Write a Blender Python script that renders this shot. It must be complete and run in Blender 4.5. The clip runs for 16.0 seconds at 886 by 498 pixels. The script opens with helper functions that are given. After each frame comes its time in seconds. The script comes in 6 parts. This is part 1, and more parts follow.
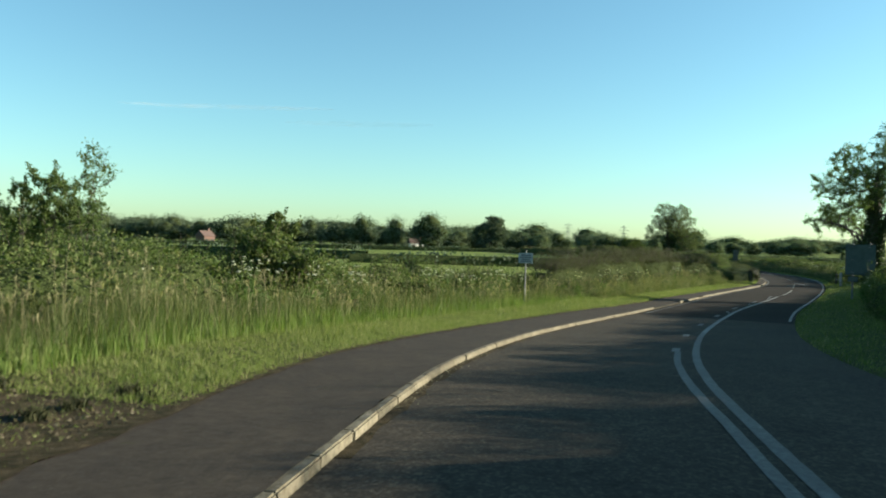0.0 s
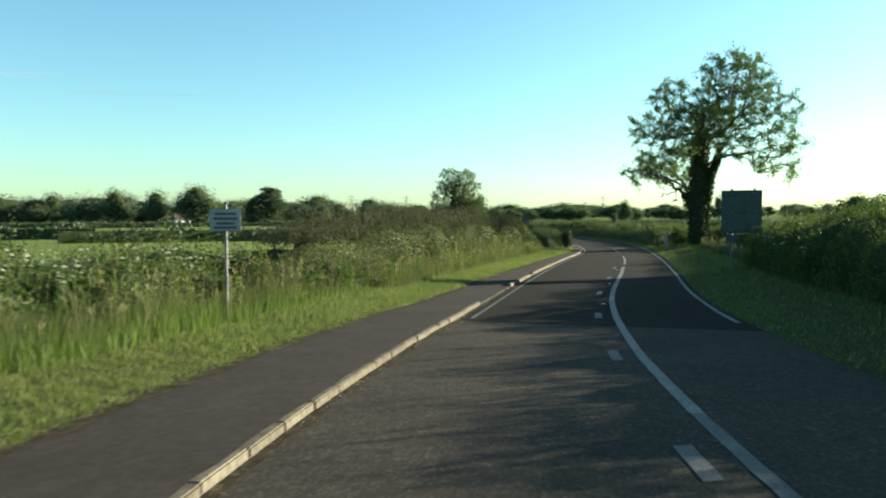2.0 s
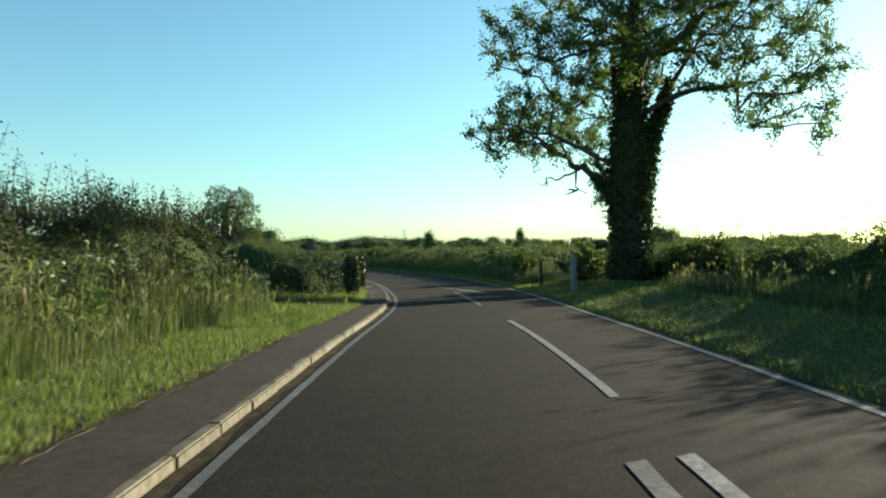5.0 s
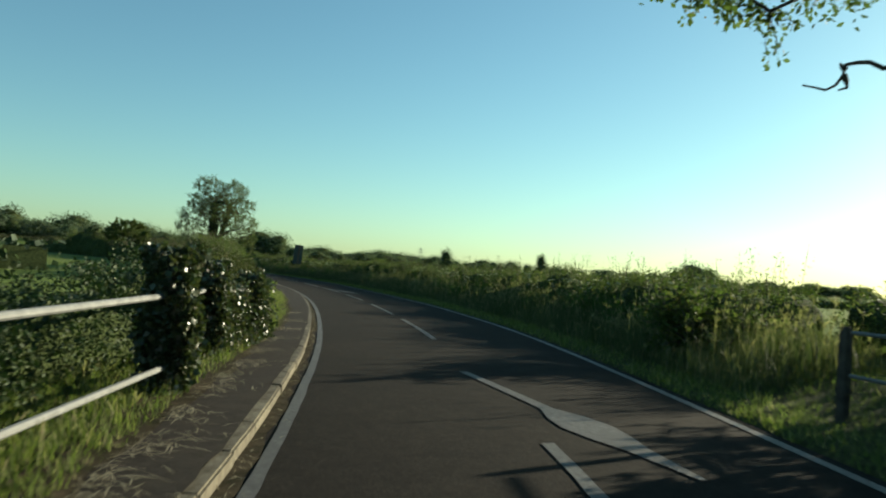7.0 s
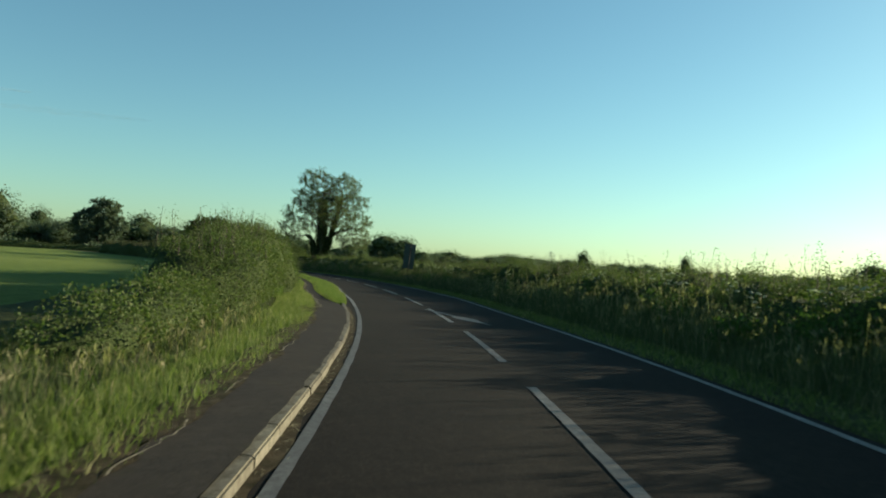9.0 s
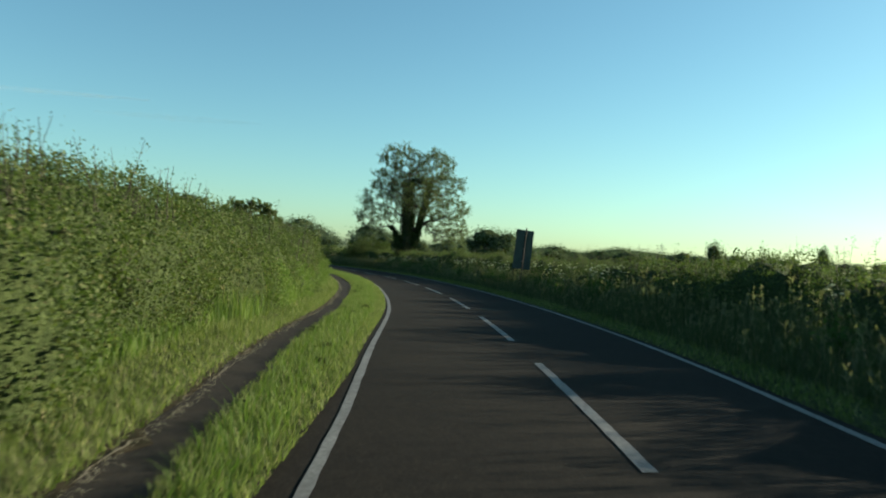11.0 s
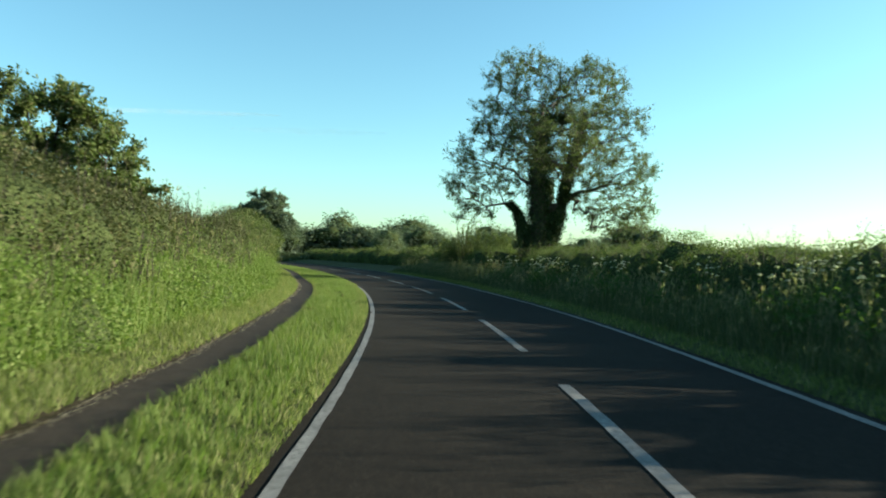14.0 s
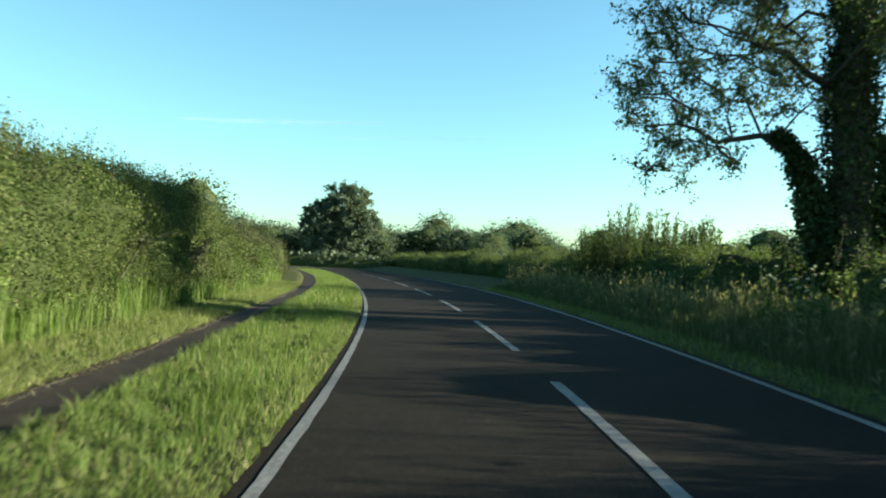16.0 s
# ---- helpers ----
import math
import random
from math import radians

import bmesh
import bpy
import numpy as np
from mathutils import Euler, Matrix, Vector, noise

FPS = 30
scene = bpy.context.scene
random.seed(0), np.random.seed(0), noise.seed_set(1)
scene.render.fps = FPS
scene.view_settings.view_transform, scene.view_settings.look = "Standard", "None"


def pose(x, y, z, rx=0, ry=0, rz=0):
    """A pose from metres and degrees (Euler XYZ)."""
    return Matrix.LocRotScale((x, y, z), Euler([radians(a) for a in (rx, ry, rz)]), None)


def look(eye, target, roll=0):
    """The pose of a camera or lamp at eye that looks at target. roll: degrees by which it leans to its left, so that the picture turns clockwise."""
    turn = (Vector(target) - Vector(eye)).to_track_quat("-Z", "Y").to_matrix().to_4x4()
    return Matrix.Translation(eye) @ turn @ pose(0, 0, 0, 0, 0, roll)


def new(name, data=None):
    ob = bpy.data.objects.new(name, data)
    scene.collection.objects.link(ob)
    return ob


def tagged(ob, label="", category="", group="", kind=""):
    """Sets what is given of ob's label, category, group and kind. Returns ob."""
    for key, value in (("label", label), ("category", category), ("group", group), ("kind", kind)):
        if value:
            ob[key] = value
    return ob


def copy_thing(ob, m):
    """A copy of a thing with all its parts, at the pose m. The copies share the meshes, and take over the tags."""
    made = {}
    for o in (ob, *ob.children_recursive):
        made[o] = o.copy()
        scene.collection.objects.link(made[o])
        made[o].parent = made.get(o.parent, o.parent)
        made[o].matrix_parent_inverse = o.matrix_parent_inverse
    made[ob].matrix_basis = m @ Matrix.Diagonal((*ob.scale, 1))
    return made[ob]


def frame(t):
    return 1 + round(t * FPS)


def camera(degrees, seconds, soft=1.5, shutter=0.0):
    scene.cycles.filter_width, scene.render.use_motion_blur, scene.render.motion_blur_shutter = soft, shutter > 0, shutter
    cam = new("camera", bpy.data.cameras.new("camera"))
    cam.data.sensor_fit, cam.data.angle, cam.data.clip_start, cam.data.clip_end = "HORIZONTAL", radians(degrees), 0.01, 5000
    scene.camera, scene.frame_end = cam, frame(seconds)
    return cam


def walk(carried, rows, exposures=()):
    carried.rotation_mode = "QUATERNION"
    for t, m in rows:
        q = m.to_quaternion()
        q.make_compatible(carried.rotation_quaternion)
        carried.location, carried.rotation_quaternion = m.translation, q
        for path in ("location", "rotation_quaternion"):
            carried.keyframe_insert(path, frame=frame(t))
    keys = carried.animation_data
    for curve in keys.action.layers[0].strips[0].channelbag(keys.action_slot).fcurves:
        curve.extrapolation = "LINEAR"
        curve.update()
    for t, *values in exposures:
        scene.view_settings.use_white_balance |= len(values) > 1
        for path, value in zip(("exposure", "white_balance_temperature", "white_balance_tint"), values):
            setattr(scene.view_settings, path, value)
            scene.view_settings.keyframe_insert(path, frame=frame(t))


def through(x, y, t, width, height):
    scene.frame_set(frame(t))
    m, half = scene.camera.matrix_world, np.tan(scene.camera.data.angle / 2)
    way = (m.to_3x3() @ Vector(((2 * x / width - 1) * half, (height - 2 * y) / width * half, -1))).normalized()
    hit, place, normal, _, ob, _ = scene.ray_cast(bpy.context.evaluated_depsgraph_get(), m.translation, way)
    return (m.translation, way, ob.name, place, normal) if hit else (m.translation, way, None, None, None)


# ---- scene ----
cam = camera(59.7, 16.0, soft=2.0, shutter=0.15)
PATH = [
    (0, (-0.665, 0.055, 2.693), (-0.723, 2.054, 2.679), 1.64),
    (0.5, (-0.494, 3.368, 2.636), (-0.493, 5.368, 2.604), 1.98),
    (1, (0.010, 7.333, 2.534), (0.149, 9.327, 2.496), 0.93),
    (1.5, (0.850, 11.448, 2.427), (1.142, 13.426, 2.364), 0.72),
    (2, (2.196, 16.337, 2.203), (2.686, 18.274, 2.126), -0.21),
    (2.5, (3.977, 21.171, 1.897), (4.613, 23.065, 1.810), -0.65),
    (3, (6.030, 26.345, 1.697), (6.828, 28.177, 1.602), -1.32),
    (3.5, (8.104, 30.938, 1.563), (9.004, 32.721, 1.471), -1.37),
    (4, (10.469, 35.820, 1.530), (11.390, 37.595, 1.490), -1.41),
    (4.2, (11.366, 37.631, 1.494), (12.298, 39.401, 1.472), -2.10),
    (6.3, (20.564, 55.293, 1.275), (21.562, 57.026, 1.330), 3.66),
    (6.5, (21.491, 57.003, 1.308), (22.474, 58.744, 1.366), 3.78),
    (7, (23.733, 61.588, 1.345), (24.658, 63.361, 1.407), 4.10),
    (7.5, (25.667, 66.040, 1.377), (26.524, 67.846, 1.449), 4.34),
    (8, (27.502, 70.537, 1.409), (28.285, 72.376, 1.466), 5.23),
    (8.5, (29.186, 74.996, 1.368), (29.884, 76.870, 1.420), 3.91),
    (9, (30.746, 79.610, 1.348), (31.365, 81.511, 1.399), 3.66),
    (9.2, (31.351, 81.603, 1.372), (31.943, 83.513, 1.417), 3.82),
    (11.3, (36.724, 104.045, 1.537), (37.053, 106.018, 1.562), 2.66),
    (11.5, (37.228, 106.545, 1.523), (37.535, 108.521, 1.549), 2.52),
    (12, (38.396, 113.084, 1.472), (38.659, 115.066, 1.493), 2.86),
    (12.5, (39.298, 119.081, 1.450), (39.507, 121.070, 1.471), 2.65),
    (13, (39.998, 125.713, 1.440), (40.150, 127.708, 1.461), 2.54),
    (13.5, (40.449, 132.204, 1.419), (40.543, 134.202, 1.441), 2.14),
    (14, (40.785, 138.880, 1.416), (40.827, 140.879, 1.437), 1.66),
    (14.5, (40.907, 145.417, 1.439), (40.888, 147.417, 1.455), 2.04),
    (15, (40.793, 152.260, 1.378), (40.705, 154.258, 1.395), 2.33),
    (15.5, (40.491, 158.463, 1.376), (40.335, 160.456, 1.402), 2.17),
    (16, (39.871, 165.198, 1.401), (39.643, 167.184, 1.431), 2.10),
]
EXPOSURES = [(0, 1.75, 6500, 10), (1.5, 1.85, 6500, 10), (3.0, 1.95, 6530, 8), (4.2, 1.9, 6560, 8), (6.5, 1.32, 6720, 6), (7.0, 1.24, 6760, 5), (9.0, 1.26, 6720, 6), (11.5, 1.52, 6500, 7), (14.0, 2.0, 6450, 7), (15.0, 2.2, 6430, 7), (16.0, 2.15, 6430, 7)]
walk(cam, [(t, look(eye, target, roll)) for t, eye, target, roll in PATH], EXPOSURES)

# ---- sky and sun: a low sun over the fields, off to the right of the road ----
SUN_EL, SUN_AZ = radians(13.0), radians(82.0)  # azimuth from +y towards +x
world = bpy.data.worlds.new("sky")
scene.world = world
world.use_nodes = True
wn = world.node_tree
sky = wn.nodes.new("ShaderNodeTexSky")
sky.sky_type = "NISHITA"
sky.sun_disc = False
sky.sun_elevation, sky.sun_rotation = SUN_EL, SUN_AZ
sky.air_density, sky.dust_density, sky.ozone_density = 1.0, 0.6, 3.0
tint = wn.nodes.new("ShaderNodeMix")
tint.data_type, tint.blend_type = "RGBA", "MULTIPLY"
tint.inputs["Factor"].default_value = 1.0
tint.inputs["B"].default_value = (0.77, 1.0, 0.88, 1)  # the clear, faintly green-blue air of the morning
wn.links.new(sky.outputs[0], tint.inputs["A"])
wn.links.new(tint.outputs["Result"], wn.nodes["Background"].inputs[0])
wn.nodes["Background"].inputs[1].default_value = 0.08
sun_data = bpy.data.lights.new("sun", "SUN")
sun_data.energy, sun_data.angle, sun_data.color = 5.0, radians(0.6), (1.0, 0.9, 0.7)
sun = new("sun", sun_data)
to_sun = Vector((math.sin(SUN_AZ) * math.cos(SUN_EL), math.cos(SUN_AZ) * math.cos(SUN_EL), math.sin(SUN_EL)))
sun.matrix_world = look(to_sun * 400, (0, 0, 0))

# ---- materials ----


def mat(name, rough=0.8, spec=0.3):
    m = bpy.data.materials.new(name)
    m.use_nodes = True
    b = m.node_tree.nodes["Principled BSDF"]
    b.inputs["Roughness"].default_value = rough
    b.inputs["Specular IOR Level"].default_value = spec
    return m, m.node_tree, b


def node(nt, kind, **inputs):
    n = nt.nodes.new(kind)
    for k, v in inputs.items():
        n.inputs[k.replace("_", " ")].default_value = v
    return n


def coords(nt):
    return nt.nodes.new("ShaderNodeTexCoord").outputs["Object"]


def noise_tex(nt, scale, detail=4.0, rough=0.55, vec=None):
    n = node(nt, "ShaderNodeTexNoise", Scale=scale, Detail=detail, Roughness=rough)
    nt.links.new(vec or coords(nt), n.inputs["Vector"])
    return n.outputs["Fac"]


def ramp(nt, fac, stops):
    r = nt.nodes.new("ShaderNodeValToRGB")
    while len(r.color_ramp.elements) < len(stops):
        r.color_ramp.elements.new(0.5)
    for e, (pos, col) in zip(r.color_ramp.elements, stops):
        e.position = pos
        e.color = (*col, 1) if len(col) == 3 else (col[0],) * 3 + (1,)
    nt.links.new(fac, r.inputs[0])
    return r.outputs[0]


def mix(nt, fac, a, b, mode="MIX"):
    m = nt.nodes.new("ShaderNodeMix")
    m.data_type, m.blend_type = "RGBA", mode
    for sock, v in ((m.inputs["Factor"], fac), (m.inputs["A"], a), (m.inputs["B"], b)):
        if isinstance(v, (int, float)):
            sock.default_value = v
        elif isinstance(v, tuple):
            sock.default_value = (*v, 1)
        else:
            nt.links.new(v, sock)
    return m.outputs["Result"]


def bump(nt, b, height, strength=0.4, dist=0.01):
    n = node(nt, "ShaderNodeBump", Strength=strength, Distance=dist)
    nt.links.new(height, n.inputs["Height"])
    nt.links.new(n.outputs[0], b.inputs["Normal"])


def leafy(name, stops, through=0.35, rough=0.65, spec=0.13):
    """Leaves and blades: each island takes its own tint, and light passes through."""
    m, nt, b = mat(name, rough, spec)
    geo = nt.nodes.new("ShaderNodeNewGeometry")
    col = ramp(nt, geo.outputs["Random Per Island"], stops)
    big = noise_tex(nt, 0.55, 3.0)
    col = mix(nt, ramp(nt, big, [(0.3, (0.0,)), (0.7, (1.0,))]), mix(nt, 1.0, col, (0.72, 0.78, 0.7), "MULTIPLY"), col)
    nt.links.new(col, b.inputs["Base Color"])
    tr = nt.nodes.new("ShaderNodeBsdfTranslucent")
    nt.links.new(mix(nt, 1.0, col, (1.0, 1.2, 0.6), "MULTIPLY"), tr.inputs[0])
    ms = nt.nodes.new("ShaderNodeMixShader")
    ms.inputs[0].default_value = through
    nt.links.new(b.outputs[0], ms.inputs[1])
    nt.links.new(tr.outputs[0], ms.inputs[2])
    nt.links.new(ms.outputs[0], nt.nodes["Material Output"].inputs[0])
    return m


HEDGE_LEAF = leafy("hedge_leaf", [(0.0, (0.042, 0.06, 0.02)), (0.5, (0.08, 0.108, 0.033)), (0.82, (0.108, 0.135, 0.047)), (1.0, (0.135, 0.125, 0.06))], 0.38)
TREE_LEAF = leafy("tree_leaf", [(0.0, (0.055, 0.085, 0.03)), (0.6, (0.085, 0.12, 0.042)), (1.0, (0.125, 0.15, 0.06))], 0.5)
ASH_LEAF = leafy("ash_leaf", [(0.0, (0.06, 0.082, 0.035)), (0.6, (0.092, 0.112, 0.05)), (1.0, (0.14, 0.145, 0.075))], 0.45)
# pale bluish greens: the haze of distance is put into these leaves
HAZED_LEAF = leafy("hazed_far_leaf", [(0.0, (0.08, 0.105, 0.08)), (0.6, (0.105, 0.132, 0.096)), (1.0, (0.13, 0.155, 0.11))], 0.3, 0.8, 0.05)
IVY_LEAF = leafy("ivy_leaf", [(0.0, (0.018, 0.035, 0.012)), (0.7, (0.035, 0.06, 0.02)), (1.0, (0.07, 0.085, 0.03))], 0.15, 0.6, 0.18)
GLOSSY_IVY = leafy("glossy_ivy_leaf", [(0.0, (0.03, 0.045, 0.02)), (0.7, (0.055, 0.07, 0.03)), (1.0, (0.12, 0.11, 0.065))], 0.2, 0.38, 0.4)
GRASS = leafy("verge_grass", [(0.0, (0.08, 0.104, 0.032)), (0.5, (0.138, 0.176, 0.052)), (0.82, (0.195, 0.216, 0.082)), (1.0, (0.34, 0.3, 0.18))], 0.42)
TALL_GRASS = leafy("tall_grass", [(0.0, (0.048, 0.064, 0.024)), (0.55, (0.082, 0.105, 0.038)), (0.82, (0.132, 0.14, 0.065)), (1.0, (0.22, 0.175, 0.11))], 0.4)
BROWN_LEAF = leafy("brown_hedge_leaf", [(0.0, (0.033, 0.04, 0.017)), (0.5, (0.055, 0.066, 0.026)), (0.85, (0.08, 0.084, 0.036)), (1.0, (0.1, 0.08, 0.045))], 0.3)
LUSH = leafy("lush_tall_grass", [(0.0, (0.08, 0.128, 0.03)), (0.6, (0.128, 0.182, 0.048)), (1.0, (0.185, 0.212, 0.082))], 0.42)
# tall grass made slightly darker: the bank's shaded side put into colour
SHADED_GRASS = leafy("shaded_bank_grass", [(0.0, (0.048, 0.06, 0.027)), (0.55, (0.078, 0.095, 0.042)), (0.82, (0.12, 0.126, 0.068)), (1.0, (0.22, 0.19, 0.12))], 0.36)
DRY_STRAW = leafy("strewn_straw", [(0.0, (0.2, 0.17, 0.11)), (1.0, (0.42, 0.37, 0.27))], 0.1, 0.8, 0.1)
SEED = leafy("grass_seed_head", [(0.0, (0.15, 0.135, 0.085)), (1.0, (0.27, 0.24, 0.155))], 0.45, 0.8, 0.1)
DARK_WEED = leafy("dark_withered_weed", [(0.0, (0.022, 0.024, 0.014)), (0.7, (0.045, 0.05, 0.024)), (1.0, (0.08, 0.07, 0.04))], 0.2, 0.8, 0.1)
UMBEL = leafy("white_flower", [(0.0, (0.3, 0.3, 0.25)), (1.0, (0.48, 0.48, 0.4))], 0.5, 0.8, 0.1)
WEED = leafy("nettle_leaf", [(0.0, (0.04, 0.08, 0.018)), (0.7, (0.075, 0.13, 0.03)), (1.0, (0.12, 0.16, 0.05))], 0.35)


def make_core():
    # dark greens put the inner shade of hedges and crowns into colour
    m, nt, b = mat("hedge_inner_shade", 0.95, 0.05)
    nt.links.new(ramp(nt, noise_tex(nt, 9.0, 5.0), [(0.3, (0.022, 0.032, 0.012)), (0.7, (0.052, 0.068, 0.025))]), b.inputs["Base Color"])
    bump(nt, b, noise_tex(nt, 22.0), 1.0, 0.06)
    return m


def make_bark():
    m, nt, b = mat("bark", 0.9, 0.15)
    nt.links.new(ramp(nt, noise_tex(nt, 6.0, 6.0), [(0.3, (0.032, 0.027, 0.022)), (0.7, (0.085, 0.074, 0.06))]), b.inputs["Base Color"])
    v = node(nt, "ShaderNodeTexVoronoi", Scale=14.0)
    st = node(nt, "ShaderNodeMapping", Scale=(1, 1, 0.2))
    nt.links.new(coords(nt), st.inputs[0])
    nt.links.new(st.outputs[0], v.inputs["Vector"])
    bump(nt, b, v.outputs["Distance"], 0.8, 0.03)
    return m


def make_asphalt(name="road_asphalt", light=1.0, coarse=55.0):
    m, nt, b = mat(name, 0.97, 0.07)
    fine = noise_tex(nt, 90.0, 3.0, 0.7)
    chips = node(nt, "ShaderNodeTexVoronoi", Scale=coarse)
    nt.links.new(coords(nt), chips.inputs["Vector"])
    col = ramp(nt, fine, [(0.3, (0.02, 0.019, 0.0175)), (0.62, (0.036, 0.034, 0.031)), (0.8, (0.075, 0.07, 0.06))])
    stone = ramp(nt, chips.outputs["Color"], [(0.5, (0.0,)), (0.95, (0.8,))])
    col = mix(nt, stone, col, (0.07, 0.065, 0.056))
    wear = ramp(nt, noise_tex(nt, 0.35, 5.0), [(0.4, (0.0,)), (0.65, (0.55,))])
    col = mix(nt, wear, col, mix(nt, 1.0, col, (1.45, 1.4, 1.3), "MULTIPLY"))
    tar = ramp(nt, noise_tex(nt, 1.6, 6.0, 0.65), [(0.6, (0.0,)), (0.68, (0.5,))])
    col = mix(nt, tar, col, (0.02, 0.02, 0.02))
    patch = ramp(nt, noise_tex(nt, 6.0, 5.0, 0.7), [(0.3, (0.75,)), (0.7, (1.18,))])
    col = mix(nt, 1.0, col, patch, "MULTIPLY")
    nt.links.new(mix(nt, 1.0, col, (light, light * 0.93, light * 0.81), "MULTIPLY"), b.inputs["Base Color"])
    bump(nt, b, mix(nt, 0.6, chips.outputs["Distance"], noise_tex(nt, 130.0, 3.0, 0.7)), 0.5, 0.006)
    return m


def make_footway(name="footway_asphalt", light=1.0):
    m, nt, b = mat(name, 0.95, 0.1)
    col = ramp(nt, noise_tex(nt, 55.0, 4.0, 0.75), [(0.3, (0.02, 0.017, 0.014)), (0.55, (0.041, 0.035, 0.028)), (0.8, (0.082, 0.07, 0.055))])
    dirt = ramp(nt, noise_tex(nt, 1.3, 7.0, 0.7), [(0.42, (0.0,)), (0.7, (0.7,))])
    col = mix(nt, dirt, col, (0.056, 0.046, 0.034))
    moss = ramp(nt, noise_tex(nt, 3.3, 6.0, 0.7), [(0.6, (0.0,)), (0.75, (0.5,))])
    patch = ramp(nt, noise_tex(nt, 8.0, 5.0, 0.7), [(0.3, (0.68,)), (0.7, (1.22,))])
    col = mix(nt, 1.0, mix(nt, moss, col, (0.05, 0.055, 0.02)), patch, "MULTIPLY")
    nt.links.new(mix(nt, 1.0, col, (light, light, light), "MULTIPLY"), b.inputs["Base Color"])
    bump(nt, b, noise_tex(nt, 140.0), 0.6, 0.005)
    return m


def make_kerbstone():
    m, nt, b = mat("kerb_concrete", 0.88, 0.2)
    info = nt.nodes.new("ShaderNodeObjectInfo")
    base = ramp(nt, info.outputs["Random"], [(0.0, (0.115, 0.103, 0.075)), (1.0, (0.165, 0.15, 0.11))])
    spots = ramp(nt, noise_tex(nt, 14.0, 6.0, 0.7), [(0.32, (0.36, 0.33, 0.26)), (0.62, (1.0, 1.0, 1.0))])
    nt.links.new(mix(nt, 1.0, base, spots, "MULTIPLY"), b.inputs["Base Color"])
    bump(nt, b, noise_tex(nt, 60.0), 0.5, 0.006)
    return m


def make_paint(name="worn_white_paint", light=1.0):
    m, nt, b = mat(name, 0.7, 0.3)
    worn = ramp(nt, noise_tex(nt, 16.0, 8.0, 0.75), [(0.42, (0.0,)), (0.6, (1.0,))])
    broad = ramp(nt, noise_tex(nt, 1.2, 4.0), [(0.3, (0.11, 0.112, 0.104)), (0.7, (0.225, 0.228, 0.212))])
    nt.links.new(mix(nt, 1.0, mix(nt, worn, (0.085, 0.082, 0.076), broad), (light, light, light), "MULTIPLY"), b.inputs["Base Color"])
    bump(nt, b, noise_tex(nt, 80.0), 0.4, 0.004)
    return m


def make_ground():
    m, nt, b = mat("grass_ground", 0.95, 0.05)
    a = ramp(nt, noise_tex(nt, 0.02, 6.0, 0.6), [(0.35, (0.115, 0.165, 0.045)), (0.65, (0.175, 0.21, 0.065))])
    c = ramp(nt, noise_tex(nt, 2.5, 6.0, 0.7), [(0.3, (0.6, 0.62, 0.5)), (0.7, (1.1, 1.1, 1.0))])
    nt.links.new(mix(nt, 1.0, a, c, "MULTIPLY"), b.inputs["Base Color"])
    bump(nt, b, noise_tex(nt, 5.0, 8.0, 0.7), 1.0, 0.15)
    return m


def make_thatch():
    m, nt, b = mat("grass_thatch", 0.95, 0.05)
    nt.links.new(ramp(nt, noise_tex(nt, 7.0, 7.0, 0.7), [(0.3, (0.025, 0.032, 0.012)), (0.55, (0.055, 0.062, 0.024)), (0.78, (0.11, 0.1, 0.05))]), b.inputs["Base Color"])
    bump(nt, b, noise_tex(nt, 30.0, 8.0, 0.7), 1.0, 0.03)
    return m


def make_soil():
    m, nt, b = mat("trodden_soil", 0.95, 0.05)
    nt.links.new(ramp(nt, noise_tex(nt, 5.0, 7.0, 0.7), [(0.35, (0.024, 0.024, 0.013)), (0.5, (0.05, 0.042, 0.026)), (0.62, (0.075, 0.06, 0.038)), (0.78, (0.13, 0.105, 0.07))]), b.inputs["Base Color"])
    bump(nt, b, noise_tex(nt, 9.0, 9.0, 0.75), 1.0, 0.09)
    return m


def make_plain(name, lo, hi, scale, rough, metal=0.0, spec=0.4, rel=0.15):
    m, nt, b = mat(name, rough, spec)
    nt.links.new(ramp(nt, noise_tex(nt, scale, 6.0, 0.65), [(0.3, lo), (0.7, hi)]), b.inputs["Base Color"])
    b.inputs["Metallic"].default_value = metal
    bump(nt, b, noise_tex(nt, scale * 6), rel, 0.004)
    return m


SHADE_CORE, BARK, ASPHALT, FOOTWAY, KERB = make_core(), make_bark(), make_asphalt("road_asphalt", 0.36), make_footway(), make_kerbstone()
# darker copy of the white paint: more wear, and shade on the first lines
WORN_SHADED_PAINT = make_paint("worn_shaded_white_paint", 0.54)
PAINT, GROUND, SOIL, THATCH = make_paint(), make_ground(), make_soil(), make_thatch()
# the second footway material is the first with every tone multiplied by 0.75
OLD_ROAD, DARK_FOOTWAY = make_asphalt("old_chipped_asphalt", 1.2, 34.0), make_footway("dark_footway_asphalt", 0.75)
STEEL = make_plain("galvanised_steel", (0.1, 0.105, 0.1), (0.2, 0.205, 0.195), 9.0, 0.6, 0.3)
SIGN_BACK = make_plain("grey_sign_back", (0.036, 0.052, 0.047), (0.062, 0.08, 0.072), 3.0, 0.75, 0.0, 0.15)
POST_GREY = make_plain("dull_grey_post", (0.08, 0.087, 0.087), (0.13, 0.137, 0.137), 6.0, 0.65, 0.1)
SIGN_FACE = make_plain("pale_sign_face", (0.2, 0.22, 0.215), (0.3, 0.32, 0.31), 6.0, 0.6)
DARK_PRINT = make_plain("dark_print", (0.05, 0.055, 0.06), (0.08, 0.085, 0.09), 20.0, 0.6)
